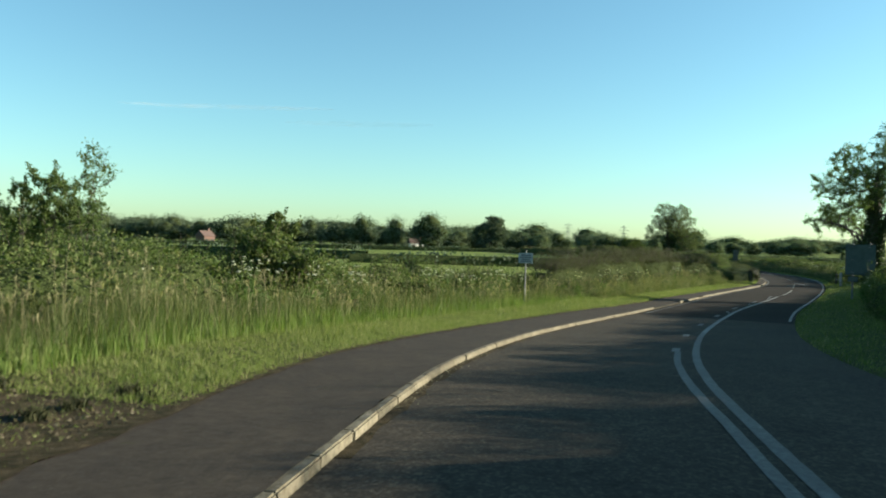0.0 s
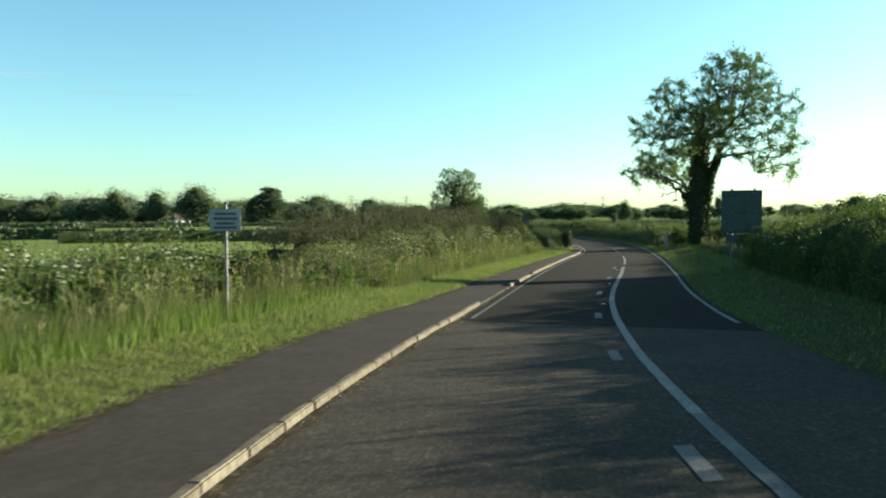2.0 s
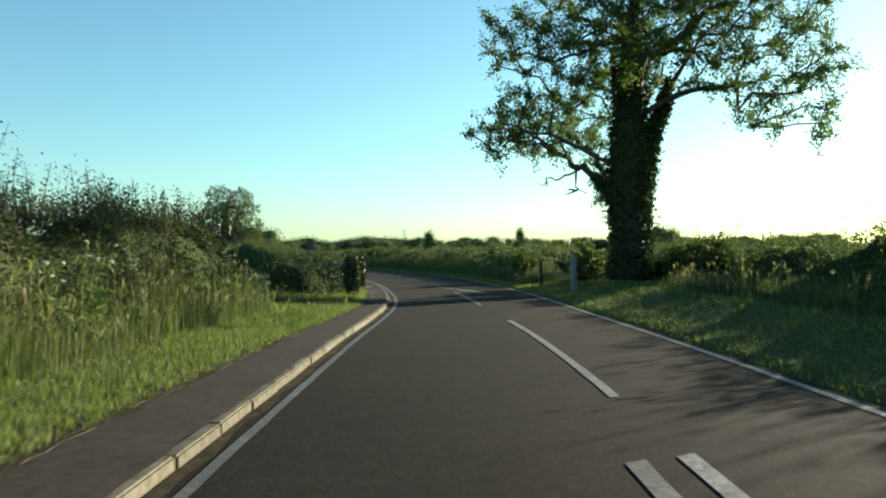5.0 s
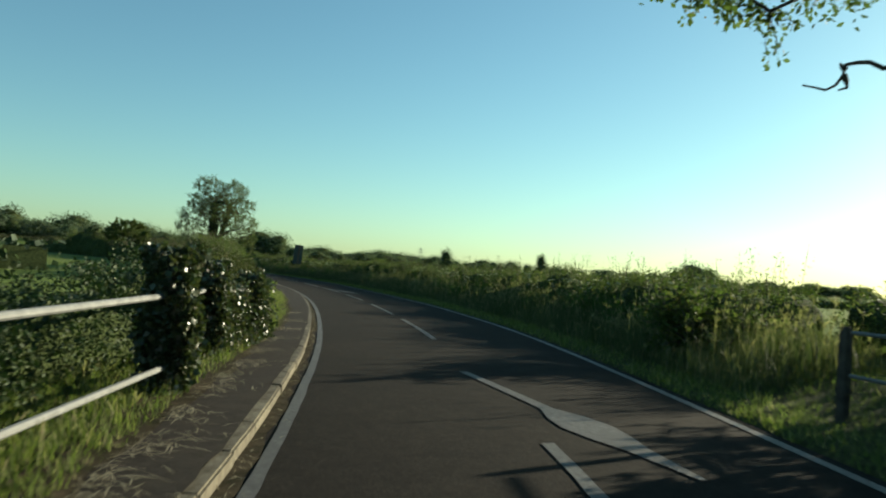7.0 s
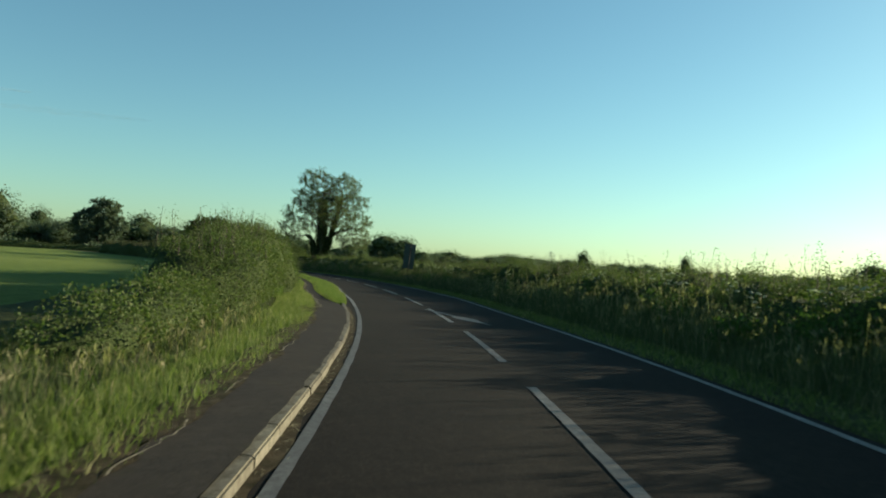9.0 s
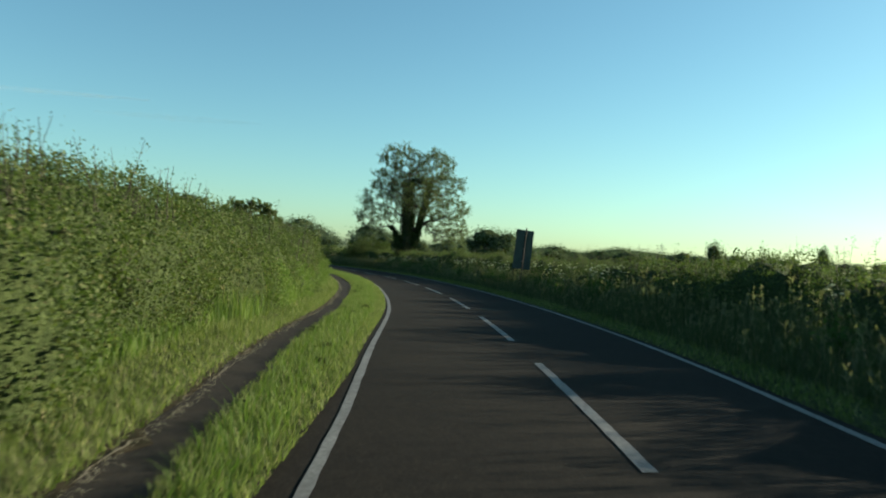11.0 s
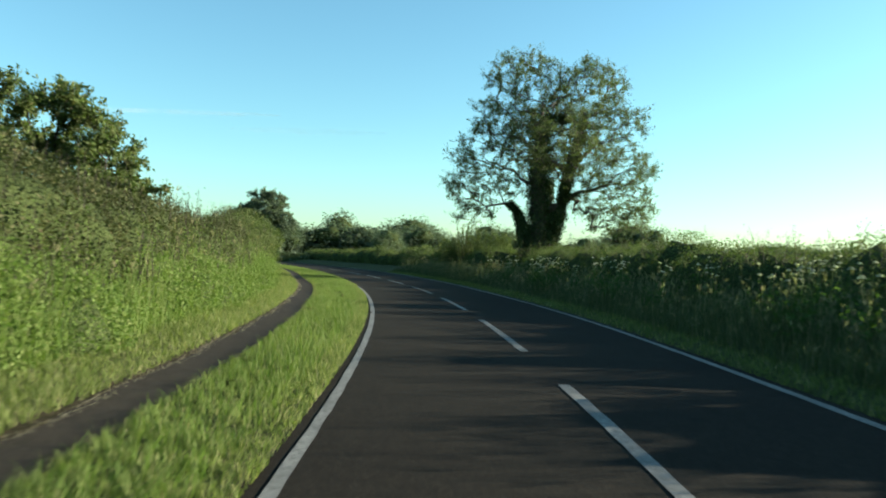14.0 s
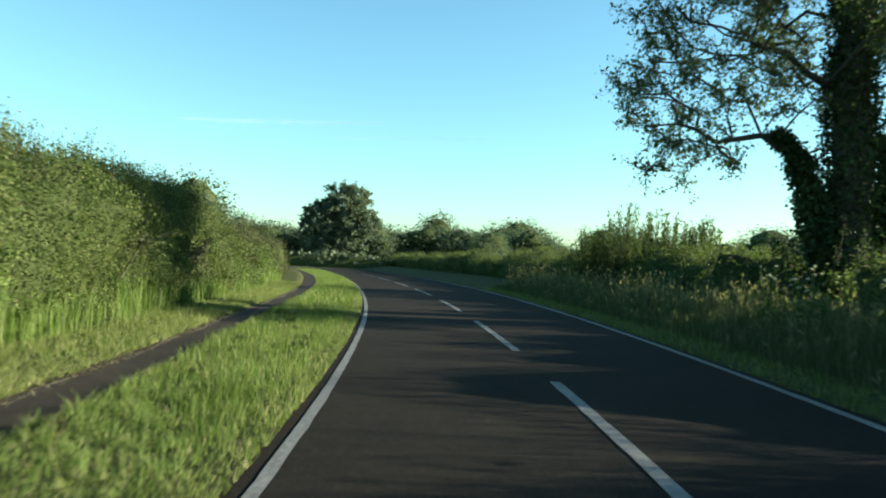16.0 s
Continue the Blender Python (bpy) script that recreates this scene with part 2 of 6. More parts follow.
OLD_WOOD = make_plain("weathered_wood", (0.2, 0.18, 0.15), (0.36, 0.34, 0.3), 7.0, 0.85, 0.0, 0.2, 0.5)
WHITE_WOOD = make_plain("white_painted_post", (0.12, 0.124, 0.116), (0.21, 0.214, 0.205), 5.0, 0.7)
IRON = make_plain("cast_iron", (0.025, 0.023, 0.02), (0.055, 0.046, 0.036), 15.0, 0.8, 0.1, 0.2)
BRICK = make_plain("far_red_brick", (0.085, 0.05, 0.04), (0.12, 0.068, 0.054), 2.0, 0.9)
ROOF = make_plain("far_roof_tile", (0.07, 0.048, 0.04), (0.1, 0.065, 0.055), 2.0, 0.9)
RENDERED = make_plain("white_rendered_wall", (0.6, 0.59, 0.56), (0.75, 0.74, 0.7), 1.0, 0.9)
GLASS_DARK = make_plain("dark_window_glass", (0.02, 0.025, 0.03), (0.04, 0.045, 0.05), 1.0, 0.15)
STRAW = make_plain("dry_straw", (0.13, 0.11, 0.075), (0.29, 0.25, 0.18), 40.0, 0.9, 0.0, 0.1, 0.6)
STUD = make_plain("road_stud", (0.5, 0.5, 0.48), (0.75, 0.75, 0.72), 20.0, 0.35)

# ---- mesh helpers ----
rng = np.random.default_rng(7)


def mesh_from(name, verts, faces, material):
    """faces: an (n, k) array, or a list of such arrays."""
    me = bpy.data.meshes.new(name)
    groups = [np.asarray(f, dtype=np.int32) for f in (faces if isinstance(faces, list) else [faces]) if len(f)]
    loops = np.concatenate([g.ravel() for g in groups])
    sizes = np.concatenate([np.full(len(g), g.shape[1], dtype=np.int32) for g in groups])
    verts = np.asarray(verts, dtype=np.float32)
    me.vertices.add(len(verts))
    me.vertices.foreach_set("co", verts.ravel())
    me.loops.add(len(loops))
    me.loops.foreach_set("vertex_index", loops)
    me.polygons.add(len(sizes))
    me.polygons.foreach_set("loop_start", np.concatenate([[0], np.cumsum(sizes)[:-1]]).astype(np.int32))
    me.update(calc_edges=True)
    me.materials.append(material)
    return me


def smooth(me):
    me.polygons.foreach_set("use_smooth", np.ones(len(me.polygons), dtype=bool))
    return me


def child(name, me, parent, label=""):
    ob = new(name, me)
    ob.parent = parent
    if label:
        tagged(ob, label)
    return ob


def part(name, bm, material, parent, label=""):
    me = bpy.data.meshes.new(name)
    bm.to_mesh(me)
    bm.free()
    me.materials.append(material)
    return child(name, me, parent, label)


def thing(name, at, label, category, group="", turn=0.0):
    ob = new(name)
    ob.matrix_world = pose(*at, 0, 0, turn)
    return tagged(ob, label, category, group)


def box_bm(size, at=(0, 0, 0), bevel=0.0, turn=0.0):
    bm = bmesh.new()
    bmesh.ops.create_cube(bm, size=1.0, matrix=pose(*at, 0, 0, turn) @ Matrix.Diagonal((*size, 1)))
    if bevel:
        bmesh.ops.bevel(bm, geom=list(bm.edges), offset=bevel, segments=2, affect="EDGES", clamp_overlap=True)
    return bm


def rod_bm(a, b, r, r2=None, sides=10):
    bm = bmesh.new()
    a, b = Vector(a), Vector(b)
    m = Matrix.Translation((a + b) / 2) @ (b - a).to_track_quat("Z", "Y").to_matrix().to_4x4()
    bmesh.ops.create_cone(bm, cap_ends=True, segments=sides, radius1=r, radius2=r if r2 is None else r2, depth=(b - a).length, matrix=m)
    return bm


def unit(v):
    return v / np.maximum(np.linalg.norm(v, axis=-1, keepdims=True), 1e-9)


def leaf_arrays(c, size, aspect=0.6, up=0.3, out=None):
    """Folded leaf blades at the places c: four corners and two faces each."""
    n = len(c)
    axis = rng.normal(size=(n, 3))
    if out is not None:
        axis += out
    axis[:, 2] -= up
    axis = unit(axis)
    side = unit(np.cross(axis, rng.normal(size=(n, 3))))
    nor = np.cross(axis, side)
    s = (size * rng.uniform(0.65, 1.3, n))[:, None]
    v = np.stack([c, c + axis * s * 0.5 + side * s * aspect * 0.5 + nor * s * 0.1, c + axis * s, c + axis * s * 0.5 - side * s * aspect * 0.5 + nor * s * 0.1], 1)
    f = np.arange(n)[:, None] * 4
    return v.reshape(-1, 3), np.concatenate([f + [0, 1, 2], f + [0, 2, 3]])


def blade_arrays(base, height, width, lean, plain=False):
    """Grass blades, bent over: five corners, a quad and a tip; plain: short straight spikes."""
    n = len(base)
    a = rng.uniform(0, 2 * np.pi, n)
    side = np.stack([np.cos(a), np.sin(a), 0 * a], 1) * width[:, None] * 0.5
    b = rng.uniform(0, 2 * np.pi, n)
    bend = np.stack([np.cos(b), np.sin(b), 0 * b], 1) * (height * lean * rng.uniform(0.2, 1.0, n))[:, None]
    up = np.zeros((n, 3))
    up[:, 2] = height
    v = np.stack([base - side, base + side, base + up * 0.55 + bend * 0.3 + side * 0.8, base + up * 0.55 + bend * 0.3 - side * 0.8, base + up * 0.95 + bend], 1)
    if plain:
        v = np.stack([base - side, base + side, base + up * 0.9 + bend * 0.8], 1)
        return v.reshape(-1, 3), [np.arange(n)[:, None] * 3 + [0, 1, 2]]
    i = np.arange(n)[:, None] * 5
    return v.reshape(-1, 3), [i + [0, 1, 2, 3], i + [3, 2, 4]]


def tube_arrays(paths, sides=6):
    """Tapered tubes along paths: a list of (points, radii)."""
    vs, fs, at = [], [], 0
    ang = np.linspace(0, 2 * np.pi, sides, endpoint=False)
    for p, r in paths:
        p, r = np.asarray(p, float), np.asarray(r, float)
        d = unit(np.gradient(p, axis=0))
        ref = np.where(np.abs(d[:, 2:3]) > 0.9, [[1.0, 0, 0]], [[0, 0, 1.0]])
        u = unit(np.cross(d, ref))
        w = np.cross(d, u)
        ring = p[:, None] + (u[:, None] * np.cos(ang)[None, :, None] + w[:, None] * np.sin(ang)[None, :, None]) * r[:, None, None]
        k = len(p)
        vs.append(ring.reshape(-1, 3))
        i, j = np.meshgrid(np.arange(k - 1), np.arange(sides), indexing="ij")
        a, b = at + i * sides + j, at + i * sides + (j + 1) % sides
        fs.append(np.stack([a, b, b + sides, a + sides], -1).reshape(-1, 4))
        at += k * sides
    return np.concatenate(vs), np.concatenate(fs)


# ---- the line of the road: x of each edge at steps of y ----
RY = np.array([-60, -20, 5, 12, 20, 28, 35, 45, 55, 62, 70, 78, 86, 96, 104, 113, 122, 132, 145, 158, 170, 182, 195, 215, 240, 312.0])
R_FOUT = np.array([-8.18, -5.36, -3.54, -2.78, -0.68, 2.41, 5.99, 11.91, 17.91, 22.25, 25.59, 28.56, 30.89, 33.25, 34.52, 35.42, 36.7, 37.57, 37.82, 37.11, 35.64, 33.31, 30.6, 24.96, 15.95, -10.04])
R_KERB = np.array([-5.52, -3.29, -1.76, -0.79, 1.29, 4.4, 7.86, 13.15, 18.79, 22.87, 26.32, 29.16, 31.62, 34.09, 35.49, 36.78, 38.11, 39.03, 39.51, 39.08, 37.84, 35.83, 32.93, 27.35, 18.78, -7])
R_MID = np.array([-2.56, 0.19, 1.83, 3.05, 5.39, 8.4, 11.53, 16.95, 22.26, 25.42, 28.79, 31.71, 34.12, 36.65, 38.31, 39.82, 41.01, 41.94, 42.4, 41.99, 40.85, 38.89, 36.11, 30.53, 22.03, -3.98])
R_RIGHT = np.array([1.56, 3.6, 4.83, 5.82, 8.08, 11.15, 14.26, 19.47, 24.57, 27.89, 31.37, 34.53, 37.01, 39.36, 40.98, 42.73, 43.89, 44.68, 45.07, 44.76, 43.62, 42, 39.57, 34.49, 26.14, 0.07])


def curve(ctrl):
    """A smooth curve x(y) through the steps (cubic, with limited slopes)."""
    h = np.diff(RY)
    d = np.diff(ctrl) / h
    m = np.concatenate([[d[0]], (d[:-1] * h[1:] + d[1:] * h[:-1]) / (h[:-1] + h[1:]), [d[-1]]])

    def f(y):
        y = np.asarray(y, float)
        i = np.clip(np.searchsorted(RY, y) - 1, 0, len(h) - 1)
        t = np.clip((y - RY[i]) / h[i], 0, 1)
        x = (2 * t**3 - 3 * t**2 + 1) * ctrl[i] + (t**3 - 2 * t**2 + t) * h[i] * m[i] + (-2 * t**3 + 3 * t**2) * ctrl[i + 1] + (t**3 - t**2) * h[i] * m[i + 1]
        return x + np.where(y < RY[0], (y - RY[0]) * 0, 0)

    return f


fout, kerb_x, mid_x, right_x = curve(R_FOUT), curve(R_KERB), curve(R_MID), curve(R_RIGHT)


def fin(y):
    """The road side of the footway: the kerb, and past y = 104 the verge."""
    y = np.asarray(y, float)
    k = np.clip((y - 101) / 5, 0, 1)
    return kerb_x(y) * (1 - k) - 0.12 * (1 - k) + (fout(y) + np.interp(y, [104, 115, 125, 137, 150, 163, 172, 182, 200], [0.5, 0.54, 0.45, 0.62, 0.73, 0.65, 0.66, 0.6, 0.65])) * k


def rise(y):
    """The road comes down a slope and levels out."""
    return np.interp(y, [-60, -20, 0, 4, 8, 12, 17, 22, 27, 32, 38, 58, 64, 72, 82, 92, 104], [2.2, 1.6, 1.14, 1.06, 0.95, 0.8, 0.56, 0.33, 0.14, 0.03, 0.0, 0.01, 0.06, 0.055, 0.02, 0.025, 0.0])


def ground_z(x, y):
    x, y = np.asarray(x, float), np.asarray(y, float)
    lo, ro = fout(y) - x, x - right_x(y)
    base = rise(y) * np.clip(1 - (np.maximum(lo, ro) - 10) / 60, 0, 1)
    z = np.where(lo > 0, np.interp(lo, [0, 0.1, 1.2, 3, 8, 30], [0.06, 0.1, 0.15, 0.3, 0.15, 0]) * np.interp(y, [62, 80, 97, 106], [1, 0.4, 0.4, 1]), np.where(ro > 0, np.interp(ro, [0, 0.2, 1.2, 2.5, 6, 30], [0.0, 0.04, 0.12, 0.34, 0.34, 0]), -0.08))
    return base + z


def strip(name, y0, y1, step, left, right, z, material, cols=2, wobble=0.0):
    """A long sheet between two edges x(y)."""
    y = np.linspace(y0, y1, max(2, int((y1 - y0) / step) + 1))
    l, r = left(y), right(y)
    if wobble:
        l = l + rng.normal(0, wobble, len(y))
        r = r + rng.normal(0, wobble, len(y))
    k = np.linspace(0, 1, cols)
    x = l[:, None] + (r - l)[:, None] * k
    zz = z(y)[:, None] + 0 * x
    v = np.stack([x, y[:, None] + 0 * x, zz], -1).reshape(-1, 3)
    i, j = np.meshgrid(np.arange(len(y) - 1), np.arange(cols - 1), indexing="ij")
    a = i * cols + j
    f = np.stack([a, a + 1, a + cols + 1, a + cols], -1).reshape(-1, 4)
    return smooth(mesh_from(name, v, f, material))


# ---- ground, road, footway ----
def build_ground():
    y = np.concatenate([[-3000, -1500, -700, -350, -180, -100], np.arange(-60, 240, 1.0), np.arange(240, 400, 8.0), [450, 520, 650, 900, 1500, 2500, 4200]])
    near = np.array([0.0, 0.12, 0.5, 1.2, 2, 3, 4.5, 6, 8, 11, 15, 22, 32, 50, 80, 130, 220, 400, 800, 1600, 3400])
    rows = []
    for yy in y:
        yc = min(max(yy, -60), 312)
        l, r = float(fout(yc)), float(right_x(yc))
        rows.append(np.concatenate([l - near[::-1], [l + 0.05, (l + r) / 2, r - 0.05], r + near]))
    x = np.array(rows)
    yy = y[:, None] + 0 * x
    yc = np.clip(yy, -60, 312)
    z = ground_z(x, yc)
    far = np.maximum(np.abs(x - 30), np.abs(yy - 80))
    z = z + np.interp(far, [120, 400, 1200, 3400], [0, 0.4, 9, 30]) + np.clip((np.maximum(fout(yc) - x, x - right_x(yc)) - 8) / 20, 0, 1) * 0.12 * np.sin(x * 0.11) * np.cos(yy * 0.09)
    cols = x.shape[1]
    v = np.stack([x, yy, z], -1).reshape(-1, 3)
    i, j = np.meshgrid(np.arange(len(y) - 1), np.arange(cols - 1), indexing="ij")
    a = i * cols + j
    me = smooth(mesh_from("ground", v, np.stack([a, a + 1, a + cols + 1, a + cols], -1).reshape(-1, 4), GROUND))
    me.materials.append(THATCH)
    me.materials.append(SOIL)
    k = len(near)
    edge = (j > k - 9) & (j < k + 3 + 8) & (y[i] > -61) & (y[i] < 300)
    bare = edge & (j < k) & (j > k - 6) & (y[i] > 1) & (y[i] < 8.5)
    me.polygons.foreach_set("material_index", np.where(bare, 2, np.where(edge, 1, 0)).astype(np.int32).ravel())
    tagged(new("ground", me), "green pasture and grassy ground reaching the horizon", "ground", kind="structure")


build_ground()
road_z = lambda y: rise(y)
tagged(new("road", strip("road", -58, 33.6, 0.5, lambda y: kerb_x(y) - 0.03, lambda y: right_x(y) + 0.05, lambda y: road_z(y) - 0.004 * np.clip((y - 27.5) * 2, 0, 1), OLD_ROAD, 7)), "old chipped grey asphalt road surface, worn and coarse", "road", kind="structure")


def new_road():
    """The newer surfacing begins with a joint laid square across the road."""
    rows, k = np.arange(30.5, 311, 0.5), np.linspace(0, 1, 7)
    skew = -0.54 * 6.8 * (k - 0.5)[None, :] * np.clip((46 - rows) / 15.5, 0, 1)[:, None]
    y = rows[:, None] + skew
    l, r = kerb_x(y) - 0.03, right_x(y) + 0.05
    v = np.stack([l + (r - l) * k, y, road_z(y)], -1).reshape(-1, 3)
    i, j = np.meshgrid(np.arange(len(rows) - 1), np.arange(6), indexing="ij")
    a = i * 7 + j
    return smooth(mesh_from("road", v, np.stack([a, a + 1, a + 8, a + 7], -1).reshape(-1, 4), ASPHALT))


tagged(new("road", new_road()), "dark asphalt country road bending gently between hedges", "road", kind="structure")
tagged(new("gutter", strip("gutter", 6, 103, 0.35, lambda y: kerb_x(y) - 0.03, lambda y: kerb_x(y) + 0.13, lambda y: rise(y) + 0.004, SOIL, 2, 0.035)), "dirt and silt gathered along the foot of the kerb", "dirt", kind="structure")
walk_z = lambda y: rise(y) + np.interp(y, [33.5, 35, 40, 41.5, 100, 106], [0.1, 0.03, 0.03, 0.1, 0.1, 0.06])
for y0, y1, m, lab in ((-58, 62, FOOTWAY, "brownish worn asphalt footway with grass creeping over its edge"), (61.6, 300, DARK_FOOTWAY, "narrow dark asphalt footway half overgrown by grass")):
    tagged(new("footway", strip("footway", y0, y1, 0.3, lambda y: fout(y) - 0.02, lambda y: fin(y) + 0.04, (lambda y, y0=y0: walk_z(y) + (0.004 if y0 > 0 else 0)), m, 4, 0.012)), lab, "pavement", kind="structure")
tagged(new("verge", strip("verge", 101.5, 300, 0.4, lambda y: fin(y) - 0.02, lambda y: kerb_x(y) + np.interp(y, [103, 110], [-0.02, 0.25]), lambda y: rise(y) + 0.045, THATCH, 3, 0.03)), "soil strip under the grass verge between footway and road", "verge", kind="structure")
tagged(new("verge", strip("verge", -58, 300, 0.4, lambda y: fout(y) - 0.35, lambda y: fout(y) + 0.06, lambda y: walk_z(y) + 0.012, SOIL, 3, 0.05)), "bare trodden soil edge beside the footway", "verge", kind="structure")


# ---- road markings ----
def line(y0, y1, at, width, label, name="road_marking", paint=None):
    me = strip(name, y0, y1, 0.3, lambda y: at(y) - width * 0.5, lambda y: at(y) + width * 0.5, lambda y: rise(y) + 0.007, paint or PAINT, 2, 0.0035)
    tagged(new(name, me), label, "road marking", "road markings", "structure")


# up to y = 23 the shade on the middle lines is put into their paint
line(-30, 23.0, mid_x, 0.15, "worn solid white line along the middle of the road, darkened for shade", paint=WORN_SHADED_PAINT)
line(23.0, 48.2, mid_x, 0.16, "worn solid white line along the middle of the road")
line(-30, 16.0, lambda y: mid_x(y) - np.interp(y, [8, 14], [0.25, 0.36]), 0.13, "worn second white line beside the solid middle line, darkened for shade", paint=WORN_SHADED_PAINT)
line(50.0, 57.2, mid_x, 0.12, "thin worn white line along the middle of the road")
for y0 in (16.0, 21.0, 26.4, 31.7, 36.8, 41.9, 47.3):
    line(y0, y0 + 0.95, lambda y: mid_x(y) - 0.42, 0.17, "short faded white dash beside the middle line", paint=WORN_SHADED_PAINT)
for y0, y1 in ((74.9, 80.5), (82.4, 87.9), (90.2, 95.4)):
    line(y0, y1, mid_x, 0.12, "dull white warning dash on the middle of the road", paint=WORN_SHADED_PAINT)
for k in range(15):
    y0 = 96.94 + 8.96 * k if k else 98.0
    line(y0, y0 + 5.9, mid_x, 0.13, "white warning dash on the middle of the road")
line(61.0, 66.6, mid_x, 0.12, "white warning dash leading up to an arrow", paint=WORN_SHADED_PAINT)
edge_at = lambda y: kerb_x(y) + np.interp(y, [35, 50, 65, 80, 96, 108], [0.35, 0.25, 0.21, 0.19, 0.21, 0.41])
line(32.5, 103.5, edge_at, 0.1, "dull worn white edge line along the kerb", paint=WORN_SHADED_PAINT)
line(103.5, 300, edge_at, 0.1, "worn white edge line beside the grass verge")
line(30.0, 300, lambda y: right_x(y) - 0.16, 0.12, "white edge line beside the grassy bank")


def arrow(y0, length, label):
    """A deflection arrow: a long bent stroke with a broad head."""
    s = np.linspace(0, 1, 13)
    w = np.interp(s, [0, 0.5, 0.62, 0.7, 0.85, 1], [0.06, 0.08, 0.28, 0.28, 0.1, 0.03])
    yy = y0 + length * (1 - s)
    off = -0.17 + 1.12 * s
    x = mid_x(yy) + off
    v = np.concatenate([np.stack([x - w, yy, rise(yy) + 0.009], 1), np.stack([x + w, yy, rise(yy) + 0.009], 1)])
    i = np.arange(12)
    tagged(new("road_arrow", mesh_from("road_arrow", v, np.stack([i + 1, i + 14, i + 13, i], 1), WORN_SHADED_PAINT)), label, "road marking", "road markings", "structure")


arrow(65.4, 5.1, "worn white deflection arrow painted on the road")
arrow(97.5, 6.0, "worn white deflection arrow painted on the road")
sv, sf = [], []
for y0 in np.concatenate([np.arange(28, 60, 1.9), np.arange(84, 198, 1.9)]):  # broken lengths of a thin pale line
    yy = np.arange(y0 + rng.uniform(0, 1.0), y0 + rng.uniform(1.3, 1.9), 0.12)
    xx = fout(yy) + 0.06 + 0.03 * np.sin(yy * 2.3) + 0.015 * np.sin(yy * 6.1) + rng.normal(0, 0.016, len(yy))
    ww = rng.uniform(0.002, 0.009, len(yy))
    zz = walk_z(yy) + 0.022
    i = np.arange(len(yy) - 1) * 2 + sum(len(q) for q in sv)
    sv.append(np.stack([np.stack([xx - ww, yy, zz], 1), np.stack([xx + ww, yy, zz], 1)], 1).reshape(-1, 3))
    sf.append(np.stack([i, i + 1, i + 3, i + 2], 1))
tagged(new("straw_edge", mesh_from("straw_edge", np.concatenate(sv), np.concatenate(sf), STRAW)), "thin broken line of dry straw along the footway edge", "litter", kind="structure")

# ---- plants ----
def lumps(p, scale, amount, seed=0.0):
    return np.array([noise.noise(Vector((q[0] * scale + seed, q[1] * scale, q[2] * scale))) for q in p]) * amount


def scatter_on(v, f, n, side):
    """n places on a mesh of quads, most of them towards the road (side), with the faces' outward normals."""
    q = v[f]
    nor = np.cross(q[:, 2] - q[:, 0], q[:, 3] - q[:, 1])
    area = np.linalg.norm(nor, axis=1)
    area = area * np.where(nor[:, 0] * side > -0.25 * area, 1.0, 0.15)
    i = rng.choice(len(f), n, p=area / area.sum())
    a, b = rng.random((n, 1)), rng.random((n, 1))
    p = q[i, 0] * (1 - a) * (1 - b) + q[i, 1] * a * (1 - b) + q[i, 2] * a * b + q[i, 3] * (1 - a) * b
    return p, unit(nor[i])


